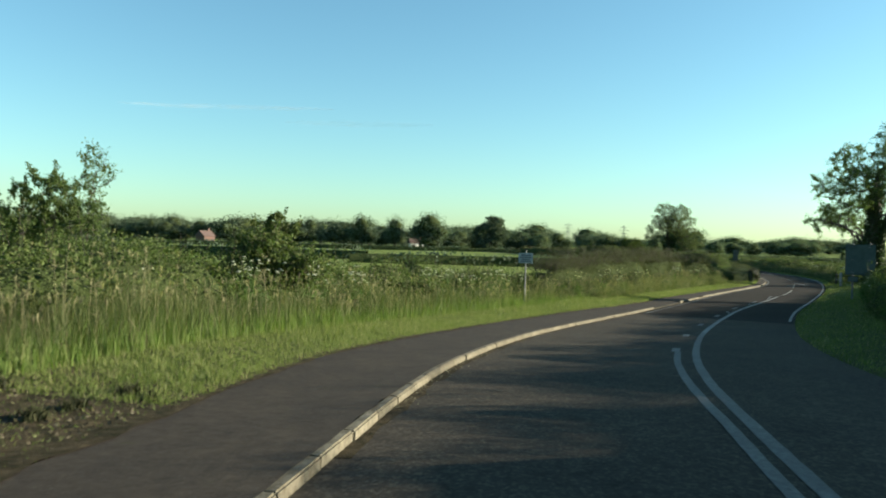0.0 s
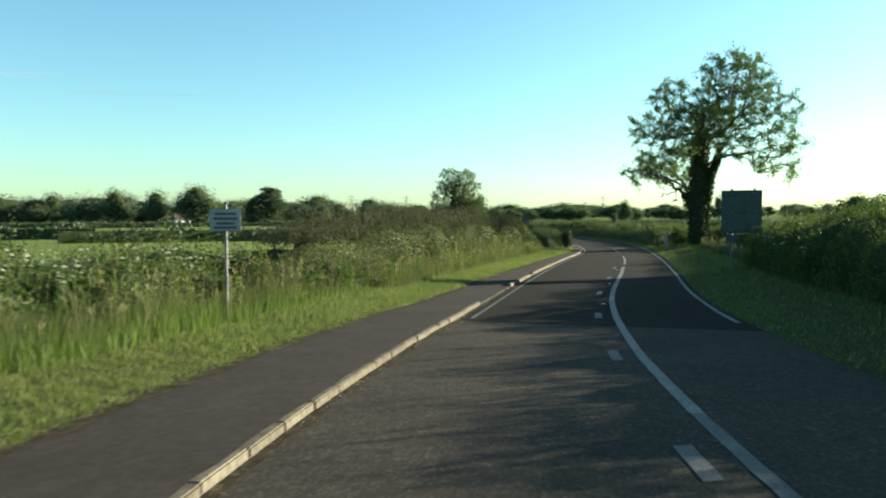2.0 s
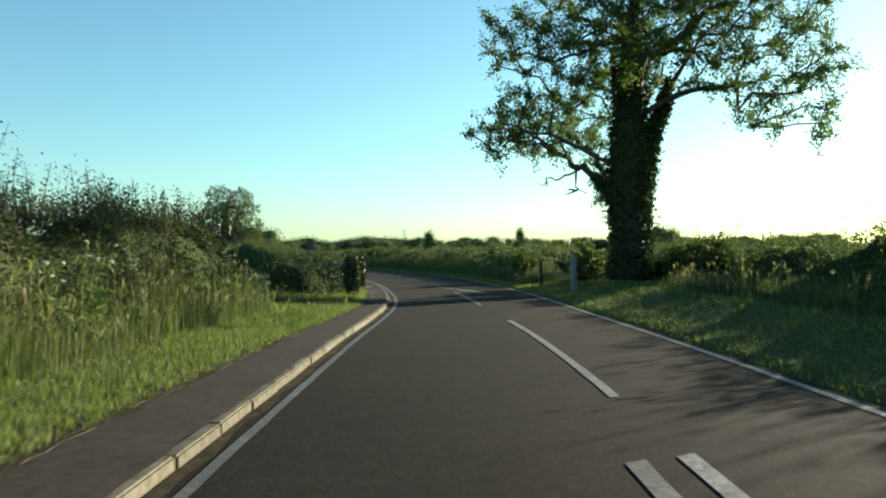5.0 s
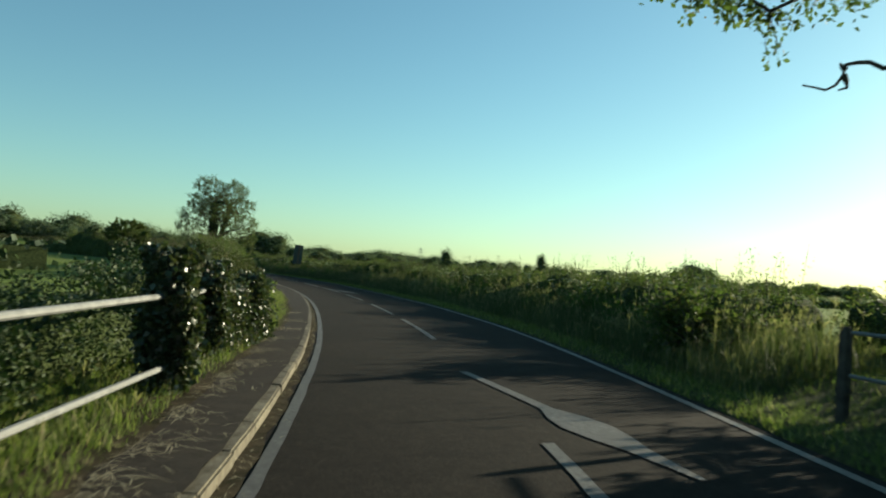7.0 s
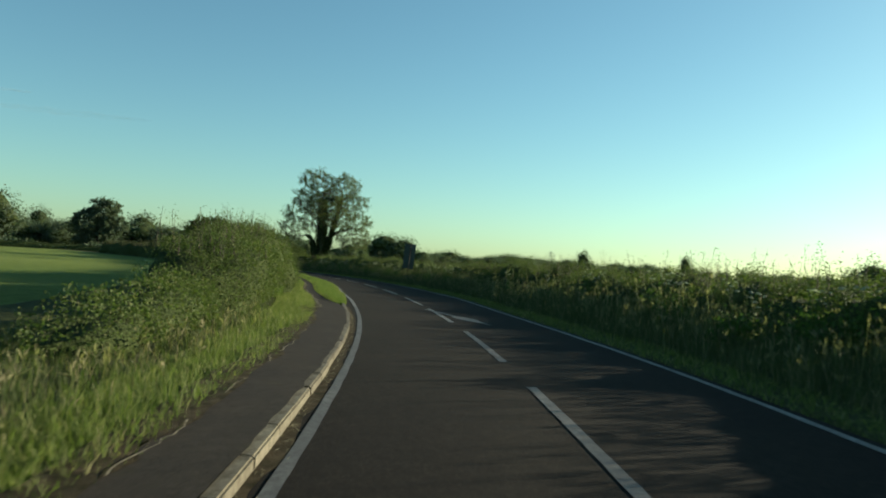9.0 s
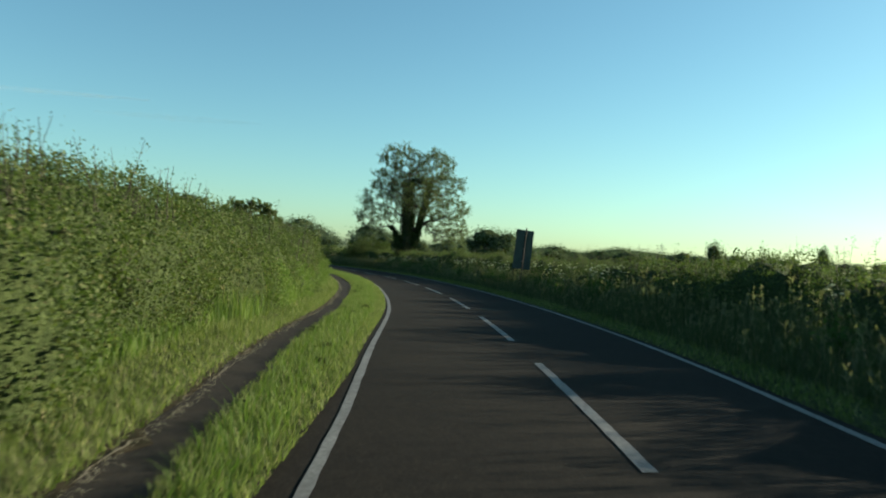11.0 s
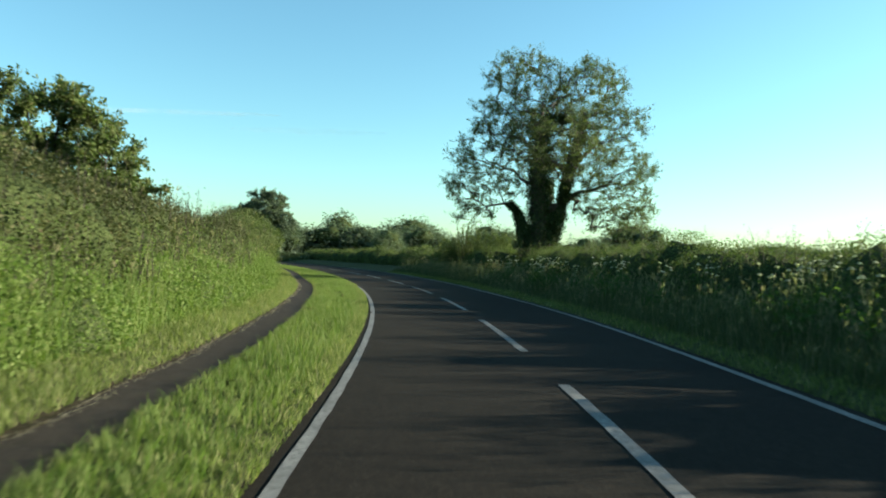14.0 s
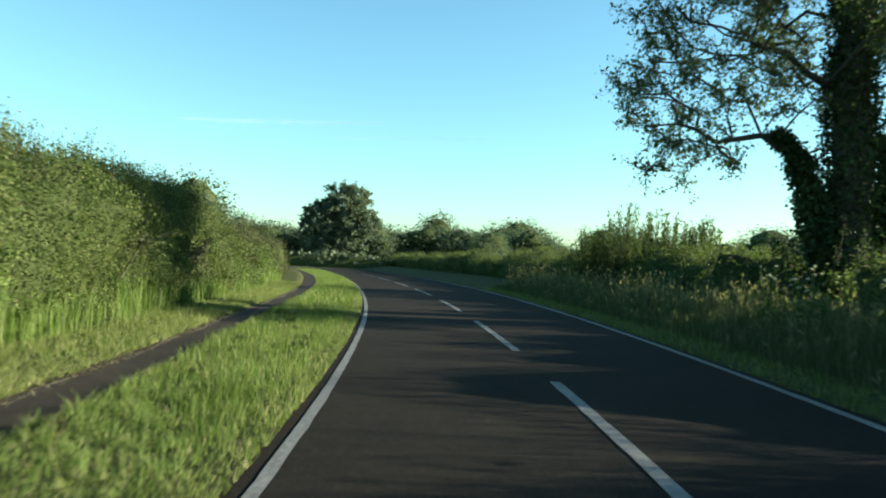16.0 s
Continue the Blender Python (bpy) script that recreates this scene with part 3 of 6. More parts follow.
def hedge(label, x, y0, y1, height, half, density, leaf, shoots, material=None, lump=0.5, depth=0.2, ends=1.2):
    """A hedge along x(y): a solid core coloured as inner shade, a coat of leaves, and long shoots on top."""
    step = 0.55
    y = np.arange(y0, y1 + step, step)
    prof_u = np.array([-0.9, -1.05, -1.0, -0.75, -0.35, 0.0, 0.35, 0.75, 1.0, 1.05, 0.9])
    prof_v = np.array([-0.05, 0.25, 0.62, 0.85, 0.97, 1.0, 0.97, 0.85, 0.62, 0.25, -0.05])
    taper = np.clip(np.minimum(y - y0, y1 - y) / ends, 0.002, 1) ** 0.5
    cx, h = x(y), np.array([height(t) for t in y]) * (0.55 + 0.45 * taper)
    px = cx[:, None] + prof_u * (half * taper)[:, None]
    py = y[:, None] + 0 * px
    pz = ground_z(cx, y)[:, None] + prof_v * h[:, None]
    p = np.stack([px, py, pz], -1).reshape(-1, 3)
    k = len(prof_u)
    out = np.stack([np.tile(prof_u, len(y)), np.zeros(len(p)), np.tile(prof_v, len(y)) * 0.8 - 0.2], 1)
    p = p + unit(out) * (lumps(p, 0.7, lump, y0) + lumps(p, 2.1, lump * 0.62, y1))[:, None]
    i, j = np.meshgrid(np.arange(len(y) - 1), np.arange(k - 1), indexing="ij")
    a = i * k + j
    f = np.stack([a, a + 1, a + k + 1, a + k], -1).reshape(-1, 4)
    q = p[f]
    if np.cross(q[:, 2] - q[:, 0], q[:, 3] - q[:, 1]).mean(0)[2] < 0:
        f = f[:, ::-1]
    j = np.arange(1, k - 1)[:, None]
    caps = np.concatenate([np.concatenate([0 * j, j, j + 1], 1), np.concatenate([0 * j, j + 1, j], 1) + (len(y) - 1) * k])
    ym = (y0 + y1) / 2
    at = np.array([float(x(ym)), ym, float(ground_z(x(ym), ym))])
    ob = thing("hedge", tuple(at), label, "hedge", "hedges along the road")
    core = p - unit(out) * 0.16
    core[:, 1] = np.clip(core[:, 1], y0 + 0.35, y1 - 0.35)
    c, nor = scatter_on(p, np.concatenate([f, caps[:, [0, 1, 2, 2]]]), int(0.5 * density * (y1 - y0) * (2 * float(np.mean(h)) + half)), 1.0 if float(x((y0 + y1) / 2)) < float(mid_x((y0 + y1) / 2)) else -1.0)
    lv, lf = leaf_arrays(c + nor * rng.uniform(-depth * 0.4, depth, (len(c), 1)), leaf, 0.65, 0.1, nor * 0.7)
    child("inner_growth", smooth(mesh_from("inner_growth", core - at - np.array([0, 0, 0.06]), [f, caps], SHADE_CORE)), ob, "solid dark core standing for the shaded inside of the hedge")
    vs, fs, n0 = [lv], [lf], len(lv)
    stems = []
    if shoots:
        m = int(shoots * (y1 - y0))
        sy = rng.uniform(y0 + 0.3, y1 - 0.3, m)
        sx = x(sy) + rng.normal(0, half * 0.45, m)
        hh = np.array([height(t) for t in sy])
        sz = ground_z(sx, sy) + hh * 0.9
        for bx, by, bz, ln in zip(sx, sy, sz, np.minimum(rng.gamma(3.5, 0.14, m), 1.0)):
            tip = np.array([bx + rng.normal(0, 0.14) * ln, by + rng.normal(0, 0.14) * ln, bz + ln])
            b0 = np.array([bx, by, bz])
            t = np.linspace(0, 1, 4)[:, None]
            stems.append((b0 + (tip - b0) * t, np.linspace(0.008, 0.003, 4)))
            nl = int(10 + 26 * ln)
            s = rng.random((nl, 1))
            lc = b0 + (tip - b0) * s + rng.normal(0, 0.055, (nl, 3))
            v2, f2 = leaf_arrays(lc, leaf * 0.85, 0.6, -0.3)
            vs.append(v2)
            fs.append(f2 + n0)
            n0 += len(v2)
    child("leaves", mesh_from("leaves", np.concatenate(vs) - at, np.concatenate(fs), material or HEDGE_LEAF), ob)
    if stems:
        tv, tf = tube_arrays(stems, 3)
        tagged(child("top_growth", mesh_from("top_growth", tv - at, tf, BARK), ob, "thin upright shoots"), kind="stuff")
    return ob


def bush(at, size, n, leaf, label, name="bush", category="bush", material=None, group="roadside bushes"):
    """A loose round shrub: several lobes of leaves round a twiggy middle."""
    ob = thing(name, at, label, category, group)
    lobes = np.clip(rng.normal(0, 0.22, (12, 3)), -0.32, 0.32) * np.array(size) + np.array([0, 0, size[2] * 0.42])
    paths, cs, k = [], [], 16
    per = n // (12 * k)
    for c in lobes:
        t = np.linspace(0, 1, 6)[:, None]
        root = np.array([rng.normal(0, 0.1), rng.normal(0, 0.1), -0.1])
        paths.append((root + (c - root) * t + np.sin(t * 3.1) * rng.normal(0, 0.08, 3), np.linspace(0.035, 0.012, 6)))
        for d in unit(rng.normal(size=(k, 3)) + np.array([0, 0, 0.35])):
            tip = c + d * np.array(size) * rng.uniform(0.16, 0.34)
            tip[2] = max(tip[2], 0.05)
            t = np.linspace(0, 1, 3)[:, None]
            paths.append((c + (tip - c) * t, np.linspace(0.01, 0.004, 3)))
            s = rng.random((per, 1)) ** 0.7 * 1.04
            cs.append(c + (tip - c) * s + rng.normal(0, 0.055, (per, 3)) * np.array(size) * 0.35)
    p = np.concatenate(cs)
    p = p[p[:, 2] > 0.02]
    v, f = leaf_arrays(p, leaf, 0.65, 0.1)
    child("leaves", mesh_from("leaves", v, f, material or HEDGE_LEAF), ob)
    v, f = tube_arrays(paths, 4)
    tagged(child("stem_growth", mesh_from("stem_growth", v, f, BARK), ob), kind="stuff")
    return ob


def spiky_bush(at, height, wide, label):
    """An upright shrub of many straight leafy spikes."""
    ob = thing("bush", at, label, "bush", "roadside bushes")
    cs, paths = [], []
    for _ in range(46):
        a, q = rng.uniform(0, 6.28), rng.random() ** 0.6
        foot = np.array([math.cos(a), math.sin(a), 0]) * wide * 0.28 * q
        tip = np.array([math.cos(a) * wide * 0.55 * q, math.sin(a) * wide * 0.55 * q, height * rng.uniform(0.72, 1.0) * (1 - 0.3 * q * q)])
        t = np.linspace(0, 1, 5)[:, None]
        paths.append((foot + (tip - foot) * t, np.linspace(0.014, 0.004, 5)))
        s = rng.uniform(0.1, 1.0, (150, 1))
        cs.append(foot + (tip - foot) * s + rng.normal(0, 0.1, (150, 3)) * (1.25 - s))
    v, f = leaf_arrays(np.concatenate(cs), 0.13, 0.3, -0.9)
    child("leaves", mesh_from("leaves", v, f, HEDGE_LEAF), ob)
    v, f = tube_arrays(paths, 3)
    tagged(child("stem_growth", mesh_from("stem_growth", v, f, BARK), ob), kind="stuff")
    return ob


def grow(trunk, tips, limbs=(), bend=0.18, power=2.35, tip_r=0.016):
    """A skeleton of limbs: each tip joins the nearest limb that leads to it. Returns paths with radii."""
    nodes = [np.array(p, float) for p in trunk]
    parent = [-1] + list(range(len(trunk) - 1))
    for limb in limbs:
        i = int(np.argmin([np.linalg.norm(q - np.array(limb[0])) for q in nodes[: len(trunk)]]))
        for a, b in zip(limb[:1] + limb[:-1], limb):
            for u in (0.5, 1.0) if a is not b else (1.0,):
                nodes.append(np.array(a, float) * (1 - u) + np.array(b, float) * u + rng.normal(0, 0.05, 3))
                parent.append(i)
                i = len(nodes) - 1
    axis = np.array(trunk[-1], float)
    root = np.array(trunk[0], float)
    order = np.argsort([np.linalg.norm(t - axis) for t in tips])
    ends = []
    for k in order:
        t = tips[k]
        a = np.array(nodes)
        d = np.linalg.norm(a - t, axis=1)
        low = np.maximum(0, a[:, 2] - t[2] + 0.15 * d) * 1.6
        cost = d + low + np.where(np.arange(len(a)) < len(trunk) // 2, 1.5, 0)
        i = int(np.argmin(cost))
        gap = np.linalg.norm(t - nodes[i])
        n = max(2, int(gap / 0.45))
        side = rng.normal(0, bend, 3) * gap
        start = nodes[i].copy()
        for s in range(1, n + 1):
            u = s / n
            q = start + (t - start) * u + side * math.sin(math.pi * u) * 0.6 + np.array([0, 0, 0.12 * gap * math.sin(math.pi * u)]) + rng.normal(0, 0.03, 3)
            nodes.append(q)
            parent.append(i)
            i = len(nodes) - 1
        ends.append(i)
    load = np.zeros(len(nodes))
    kids = [[] for _ in nodes]
    for i in range(1, len(nodes)):
        kids[parent[i]].append(i)
    for i in range(len(nodes) - 1, -1, -1):
        load[i] = max(load[i], tip_r**power) if not kids[i] else sum(load[c] for c in kids[i])
    rad = load ** (1 / power)
    paths = []
    for i in range(len(nodes)):
        for n, c in enumerate(sorted(kids[i], key=lambda c: -load[c])):
            if n == 0 and i:
                continue
            run, r = [nodes[i], nodes[c]], [min(rad[i], rad[c] * 1.25), rad[c]]
            while kids[c]:
                c = max(kids[c], key=lambda q: load[q])
                run.append(nodes[c])
                r.append(rad[c])
            paths.append((np.array(run), np.array(r)))
    return paths, np.array([nodes[i] for i in ends]), rad[0]


def crown_tips(lobes, n, gap):
    """Places in a set of lobes (centre, radii), more towards the outside, none too close."""
    vol = np.array([np.prod(r) for _, r in lobes])
    out = []
    for _ in range(n * 30):
        c, r = lobes[rng.choice(len(lobes), p=vol / vol.sum())]
        d = unit(rng.normal(size=3))
        p = np.array(c) + d * np.array(r) * rng.uniform(0.25, 1.0) ** 0.45
        if all(np.linalg.norm(p - q) > gap for q in out):
            out.append(p)
        if len(out) >= n:
            break
    return out


def tree(at, trunk, trunk_r, lobes, n_tips, gap, leaves, leaf, spread, label, ivy=0, ivy_top=5.0, stems=(), material=None, name="tree", bare=(), ivy_out=1.0, ivy_fat=0.12, limbs=()):
    ob = thing(name, at, label, "tree", "roadside trees")
    tips = crown_tips(lobes, n_tips, gap)
    paths, ends, r0 = grow(trunk, tips, limbs)
    k = trunk_r / r0
    paths = [(p, np.maximum(r * k * np.clip(r * k / 0.3, 0.42, 1.0), 0.007)) for p, r in paths]
    main = [paths[0]]
    for s in stems:
        n = len(s)
        paths.append((np.array(s, float), trunk_r * 0.48 * np.linspace(1, 0, n) ** 0.8 + 0.02))
        main.append(paths[-1])
    for s in bare:
        paths.append((np.array(s, float), np.linspace(0.042, 0.01, len(s))))
    twigs = []
    for e in ends:
        for _ in range(7):
            d = unit(rng.normal(size=3) + np.array([0, 0, 0.25])) * spread * rng.uniform(0.55, 1.3)
            t = np.linspace(0, 1, 4)[:, None]
            twigs.append((e + d * t + rng.normal(0, 0.05, (4, 3)) * t, np.linspace(0.011, 0.0035, 4)))
    v, f = tube_arrays(paths, 8)
    child("trunk", smooth(mesh_from("trunk", v, f, BARK)), ob, "rough brown trunk and limbs")
    v, f = tube_arrays(twigs, 3)
    tagged(child("branchwork", mesh_from("branchwork", v, f, BARK), ob), kind="stuff")
    cs = []
    for p, _ in twigs:
        m = leaves // len(twigs)
        s = rng.uniform(0.1, 1.1, (m, 1))
        cs.append(p[0] + (p[-1] - p[0]) * s + rng.normal(0, spread * 0.11, (m, 3)))
    v, f = leaf_arrays(np.concatenate(cs), leaf, 0.62, 0.35)
    child("crown", mesh_from("crown", v, f, material or TREE_LEAF), ob)
    if ivy:
        cs, ns = [], []
        thick = main
        ln = np.array([np.linalg.norm(np.diff(p[r > 0.06], axis=0), axis=1).sum() * r.max() + 1e-6 for p, r in thick])
        for (p, r), w in zip(thick, ln / ln.sum()):
            m = int(ivy * w)
            i = rng.integers(0, len(p) - 1, m)
            s = rng.random((m, 1))
            d = rng.normal(size=(m, 3))
            d[:, 2] *= 0.3
            d = unit(d)
            c = p[i] + (p[i + 1] - p[i]) * s + d * (r[i][:, None] + np.abs(rng.normal(0.04, ivy_fat, (m, 1))) * (0.3 + 0.7 * r[i][:, None] / r.max()))
            ok = (c[:, 2] < ivy_top + rng.normal(0, 1.0, m)) & (r[i] > 0.08) & (np.hypot(c[:, 0], c[:, 1]) < ivy_out)
            cs.append(c[ok])
            ns.append(d[ok])
        v, f = leaf_arrays(np.concatenate(cs), 0.1, 0.9, 0.5, np.concatenate(ns) * 0.8)
        child("ivy", mesh_from("ivy", v, f, IVY_LEAF), ob, "dark glossy ivy wrapped round the trunk")
    return ob


# ---- the two tall ivy-clad trees on the sunny side ----
def lobe(across, along, z, r, flat=0.8):
    """A clump of the first tree's crown: metres across the view down the road, and along it."""
    return ((across * 0.78 + along * 0.63, -across * 0.63 + along * 0.78, z), (r, r, r * flat))


tree(
    (32.3, 63.6, float(ground_z(32.3, 63.6)) - 0.25),
    [(0, 0, 0), (0.05, 0, 1.2), (0, 0.05, 2.6), (-0.05, 0, 4.0), (0.05, 0, 5.4), (0.1, 0, 6.8), (0.25, 0.1, 8.2), (0.3, 0, 9.4)],
    0.52,
    [lobe(2.3, 0.3, 11.1, 2.5, 0.85), lobe(-1.6, 0, 10.2, 1.7), lobe(3.2, 0.2, 9.6, 2.0), lobe(-3.3, 0.2, 8.3, 1.6), lobe(-3.5, 0.6, 6.0, 1.35, 0.75), lobe(-2.4, 1.2, 5.3, 1.3, 0.6), lobe(-4.3, 1.0, 5.2, 1.0, 0.6), lobe(5.0, 0, 7.2, 1.6, 0.8), lobe(5.6, -0.5, 5.2, 0.9, 0.7), lobe(5.0, 0.5, 9.3, 1.5), lobe(2.6, -1.2, 6.9, 1.3), lobe(0.4, 2.6, 8.4, 2.0), lobe(0.2, -2.6, 8.2, 1.9), lobe(-1.2, -1.5, 7.0, 1.3), lobe(-3.5, 3.6, 5.8, 1.5, 0.7), lobe(-1.5, 4.2, 6.5, 1.5, 0.7), ((-0.2, 1.3, 3.2), (0.4, 0.6, 0.7)), ((-0.1, 0.9, 4.4), (0.5, 0.7, 0.5)), ((3.3, -2.7, 5.4), (1.1, 1.1, 0.9))],
    330, 0.72, 86000, 0.098, 0.62,
    "tall broad-crowned tree with an ivy-covered trunk by a field gate", 62000, 7.4,
    stems=([(-0.1, 0.1, 2.2), (-0.1, 0.5, 3.1), (-0.2, 1.2, 3.6), (-0.3, 1.8, 4.0), (-0.35, 2.2, 4.25)], [(0.2, -0.1, 0), (0.35, -0.1, 2.4), (0.6, -0.3, 4.6), (1.2, -0.7, 6.6), (2.0, -1.3, 8.2)] ),
    bare=(
        [(-0.36, 2.22, 4.04), (-0.39, 2.42, 3.96), (-0.42, 2.63, 3.92), (-0.45, 2.82, 3.92), (-0.48, 3.01, 3.82), (-0.5, 3.14, 3.79), (-0.52, 3.28, 3.79), (-0.55, 3.42, 3.88), (-0.57, 3.55, 3.9), (-0.59, 3.68, 3.9), (-0.59, 3.71, 3.78), (-0.6, 3.79, 3.68), (-0.62, 3.9, 3.64), (-0.64, 4.03, 3.69), (-0.66, 4.18, 3.74)],
        [(-0.37, 2.25, 4.2), (-0.37, 2.28, 3.65), (-0.37, 2.3, 3.47), (-0.33, 2.06, 3.32), (-0.28, 1.75, 3.2)],
        [(-0.36, 2.2, 3.36), (-0.38, 2.36, 3.32), (-0.41, 2.56, 3.27), (-0.43, 2.7, 3.24), (-0.45, 2.82, 3.25)],
        [(-0.38, 2.36, 3.36), (-0.4, 2.49, 3.4), (-0.42, 2.6, 3.4), (-0.43, 2.68, 3.36)],
        [(-0.59, 3.7, 3.78), (-0.58, 3.67, 3.7), (-0.58, 3.66, 3.63), (-0.59, 3.76, 3.62)],
        [(-0.59, 3.69, 3.85), (-0.59, 3.73, 3.89), (-0.6, 3.75, 3.93)],
    ),
    limbs=(
        [(-0.05, 0.6, 3.3), (-0.2, 1.3, 3.7), (-0.3, 2.0, 4.15), (-0.4, 2.4, 4.3), (-0.5, 3.0, 4.7), (-0.6, 3.6, 5.1), (-0.65, 4.1, 5.45)],
        [(-0.16, 1.0, 3.9), (-0.22, 1.36, 4.43), (-0.29, 1.84, 4.74), (-0.36, 2.25, 5.05), (-0.5, 2.9, 5.5)],
        [(-0.8, 0.4, 4.2), (-1.7, 1.0, 4.8), (-2.6, 1.9, 5.2), (-3.2, 2.3, 5.5)],
    ),
    ivy_out=1.4,
    ivy_fat=0.1,
)
tree(
    (47.3, 184.4, float(ground_z(47.3, 184.4)) - 0.1),
    [(0, 0, 0), (0, 0, 1.2), (0.1, 0, 2.6), (0.05, 0, 4.0), (-0.05, 0, 5.6), (0.1, 0, 7.2), (0.0, 0, 8.8), (0.1, 0, 10.2)],
    0.5,
    [((-4.2, 0, 5.3), (1.5, 1.7, 1.3)), ((-3.6, -0.4, 3.7), (1.4, 1.3, 0.7)), ((-3.6, 0, 7.4), (1.6, 2.0, 1.4)), ((-1.0, 0, 11.2), (2.3, 2.6, 2.3)), ((2.8, 0.3, 11.0), (2.5, 2.8, 2.1)), ((-2.0, 0, 5.6), (1.2, 1.4, 1.0)), ((3.2, 0, 4.6), (1.6, 1.6, 1.0)), ((-2.2, 0, 9.2), (1.9, 2.4, 1.7)), ((4.2, 0.2, 9.0), (2.1, 2.4, 1.8)), ((5.1, 0, 6.6), (1.9, 2.2, 1.4)), ((5.4, -0.3, 4.6), (1.6, 1.9, 1.3)), ((0.9, 0.4, 8.6), (1.6, 1.8, 1.6)), ((0.3, 2.8, 8.3), (2.4, 1.8, 2.4)), ((0.8, -2.8, 7.6), (2.4, 1.8, 2.2)), ((2.6, -1.6, 6.6), (1.5, 1.4, 1.3)), ((3.8, -0.3, 3.5), (1.6, 1.5, 0.8)), ((5.7, 0, 3.7), (1.4, 1.6, 0.8))],
    640, 0.6, 106000, 0.088, 0.6,
    "tall many-stemmed ash tree with ivy-covered trunks and a thin leafy crown", 100000, 9.0,
    stems=(
        [(0.3, 0, 0), (0.75, 0, 2), (1.25, 0, 4), (1.75, 0, 6.2), (2.3, 0.1, 8.4), (2.7, 0.2, 10.2)],
        [(-0.3, 0, 0), (-0.45, 0, 1.1), (-0.68, 0, 2.2), (-0.95, 0, 3.2), (-1.25, 0, 4.0), (-1.7, 0, 4.5)],
        # added stem, hidden behind the others, to widen the shadow on the left hedge
        [(0.5, 1.8, 0), (0.7, 2.1, 2), (0.9, 2.4, 4), (1.1, 2.8, 6.2)],
    ),
    material=ASH_LEAF,
    ivy_out=4.0,
    ivy_fat=0.17,
    limbs=(
        [(-0.45, 0, 1.1), (-0.7, 0, 2.2), (-0.95, 0, 3.2), (-1.25, 0, 4.0), (-2.1, 0.1, 4.5), (-3.1, 0, 4.3), (-4.0, 0.1, 4.7), (-4.8, 0, 4.6)],
        [(-0.6, 0, 5.6), (-1.5, 0.1, 6.4), (-2.4, 0, 6.7), (-3.4, 0, 7.2)],
        [(1.3, 0, 4.4), (2.4, 0, 5.2), (3.6, -0.2, 5.5), (4.8, -0.2, 5.9)],
        [(1.8, 0, 6.6), (2.8, 0.1, 7.6), (3.8, 0.2, 8.4)],
    ),
)
# the tree in the hedge, and the one by the next bend
tree((32.5, 154.4, 0.1), [(0, 0, 0), (0, 0, 0.9), (0.1, 0, 1.8), (0, 0, 2.6)], 0.16, [((-0.2, 0, 3.75), (1.7, 1.8, 1.05)), ((-1.3, -0.6, 3.1), (1.3, 1.5, 1.0)), ((1.2, 0.4, 3.1), (1.2, 1.4, 1.0)), ((1.9, 0.8, 2.6), (0.8, 1.0, 0.7))], 105, 0.36, 46000, 0.085, 0.42, "young hawthorn tree growing up out of the hedge", material=HEDGE_LEAF)
tree((8.5, 288, 0.1), [(0, 0, 0), (0, 0, 2), (0.1, 0, 4), (0, 0, 6.5), (0, 0, 9)], 0.4, [((1.4, 0, 9.8), (4.0, 4, 3.6)), ((-2.6, 0, 7.0), (3.8, 4, 3.4)), ((3.2, 0, 6.6), (3.8, 4, 3.2)), ((-0.4, 0, 3.2), (5.2, 4.4, 2.8))], 300, 0.75, 66000, 0.3, 0.95, "dark leafy tree standing at the next bend", material=HAZED_LEAF)
# an elder rising out of the first scrub, and a thin sapling behind it
elder_z = float(ground_z(-8.3, 30.2))
tree((-8.3, 30.2, elder_z), [(0, 0, 0), (0.05, 0, 0.8), (0, 0, 1.6), (0.05, 0, 2.4 - elder_z)], 0.07, [((-0.45, 0.1, 3.15 - elder_z), (0.55, 0.6, 0.45)), ((0.5, 0, 3.25 - elder_z), (0.6, 0.6, 0.5)), ((0, 0.1, 2.5 - elder_z), (1.2, 1.1, 0.55))], 44, 0.24, 8200, 0.1, 0.26, "young elder with upright leafy shoots rising out of the scrub", material=HEDGE_LEAF)
bush((-8.0, 29.6, elder_z - 0.05), (3.4, 3.2, 2.3 - elder_z), 6500, 0.085, "sprawling elder bush above the long grass")
tree((-20.7, 36.0, float(ground_z(-20.7, 36.0))), [(0, 0, 0), (0.05, 0, 0.9), (0, 0, 1.9), (-0.1, 0, 3.0)], 0.12, [((0.2, 0, 4.4), (1.5, 1.4, 1.5)), ((-1.0, 0, 3.3), (1.6, 1.5, 1.5)), ((1.2, 0, 3.0), (1.5, 1.4, 1.3)), ((0.2, -0.5, 1.6), (2.4, 1.6, 1.0))], 120, 0.4, 30000, 0.1, 0.42, "young rounded willow tree behind the scrub")
tree((-19.3, 37.2, float(ground_z(-19.3, 37.2))), [(0, 0, 0), (0.1, 0, 1.5), (0.2, 0, 3.0), (0.3, 0, 4.4), (0.5, 0, 5.6)], 0.07, [((0.4, 0, 5.4), (0.8, 0.8, 1.5)), ((0.1, 0, 3.6), (0.9, 0.9, 1.0))], 40, 0.4, 3200, 0.11, 0.5, "thin young birch with sparse leaves")

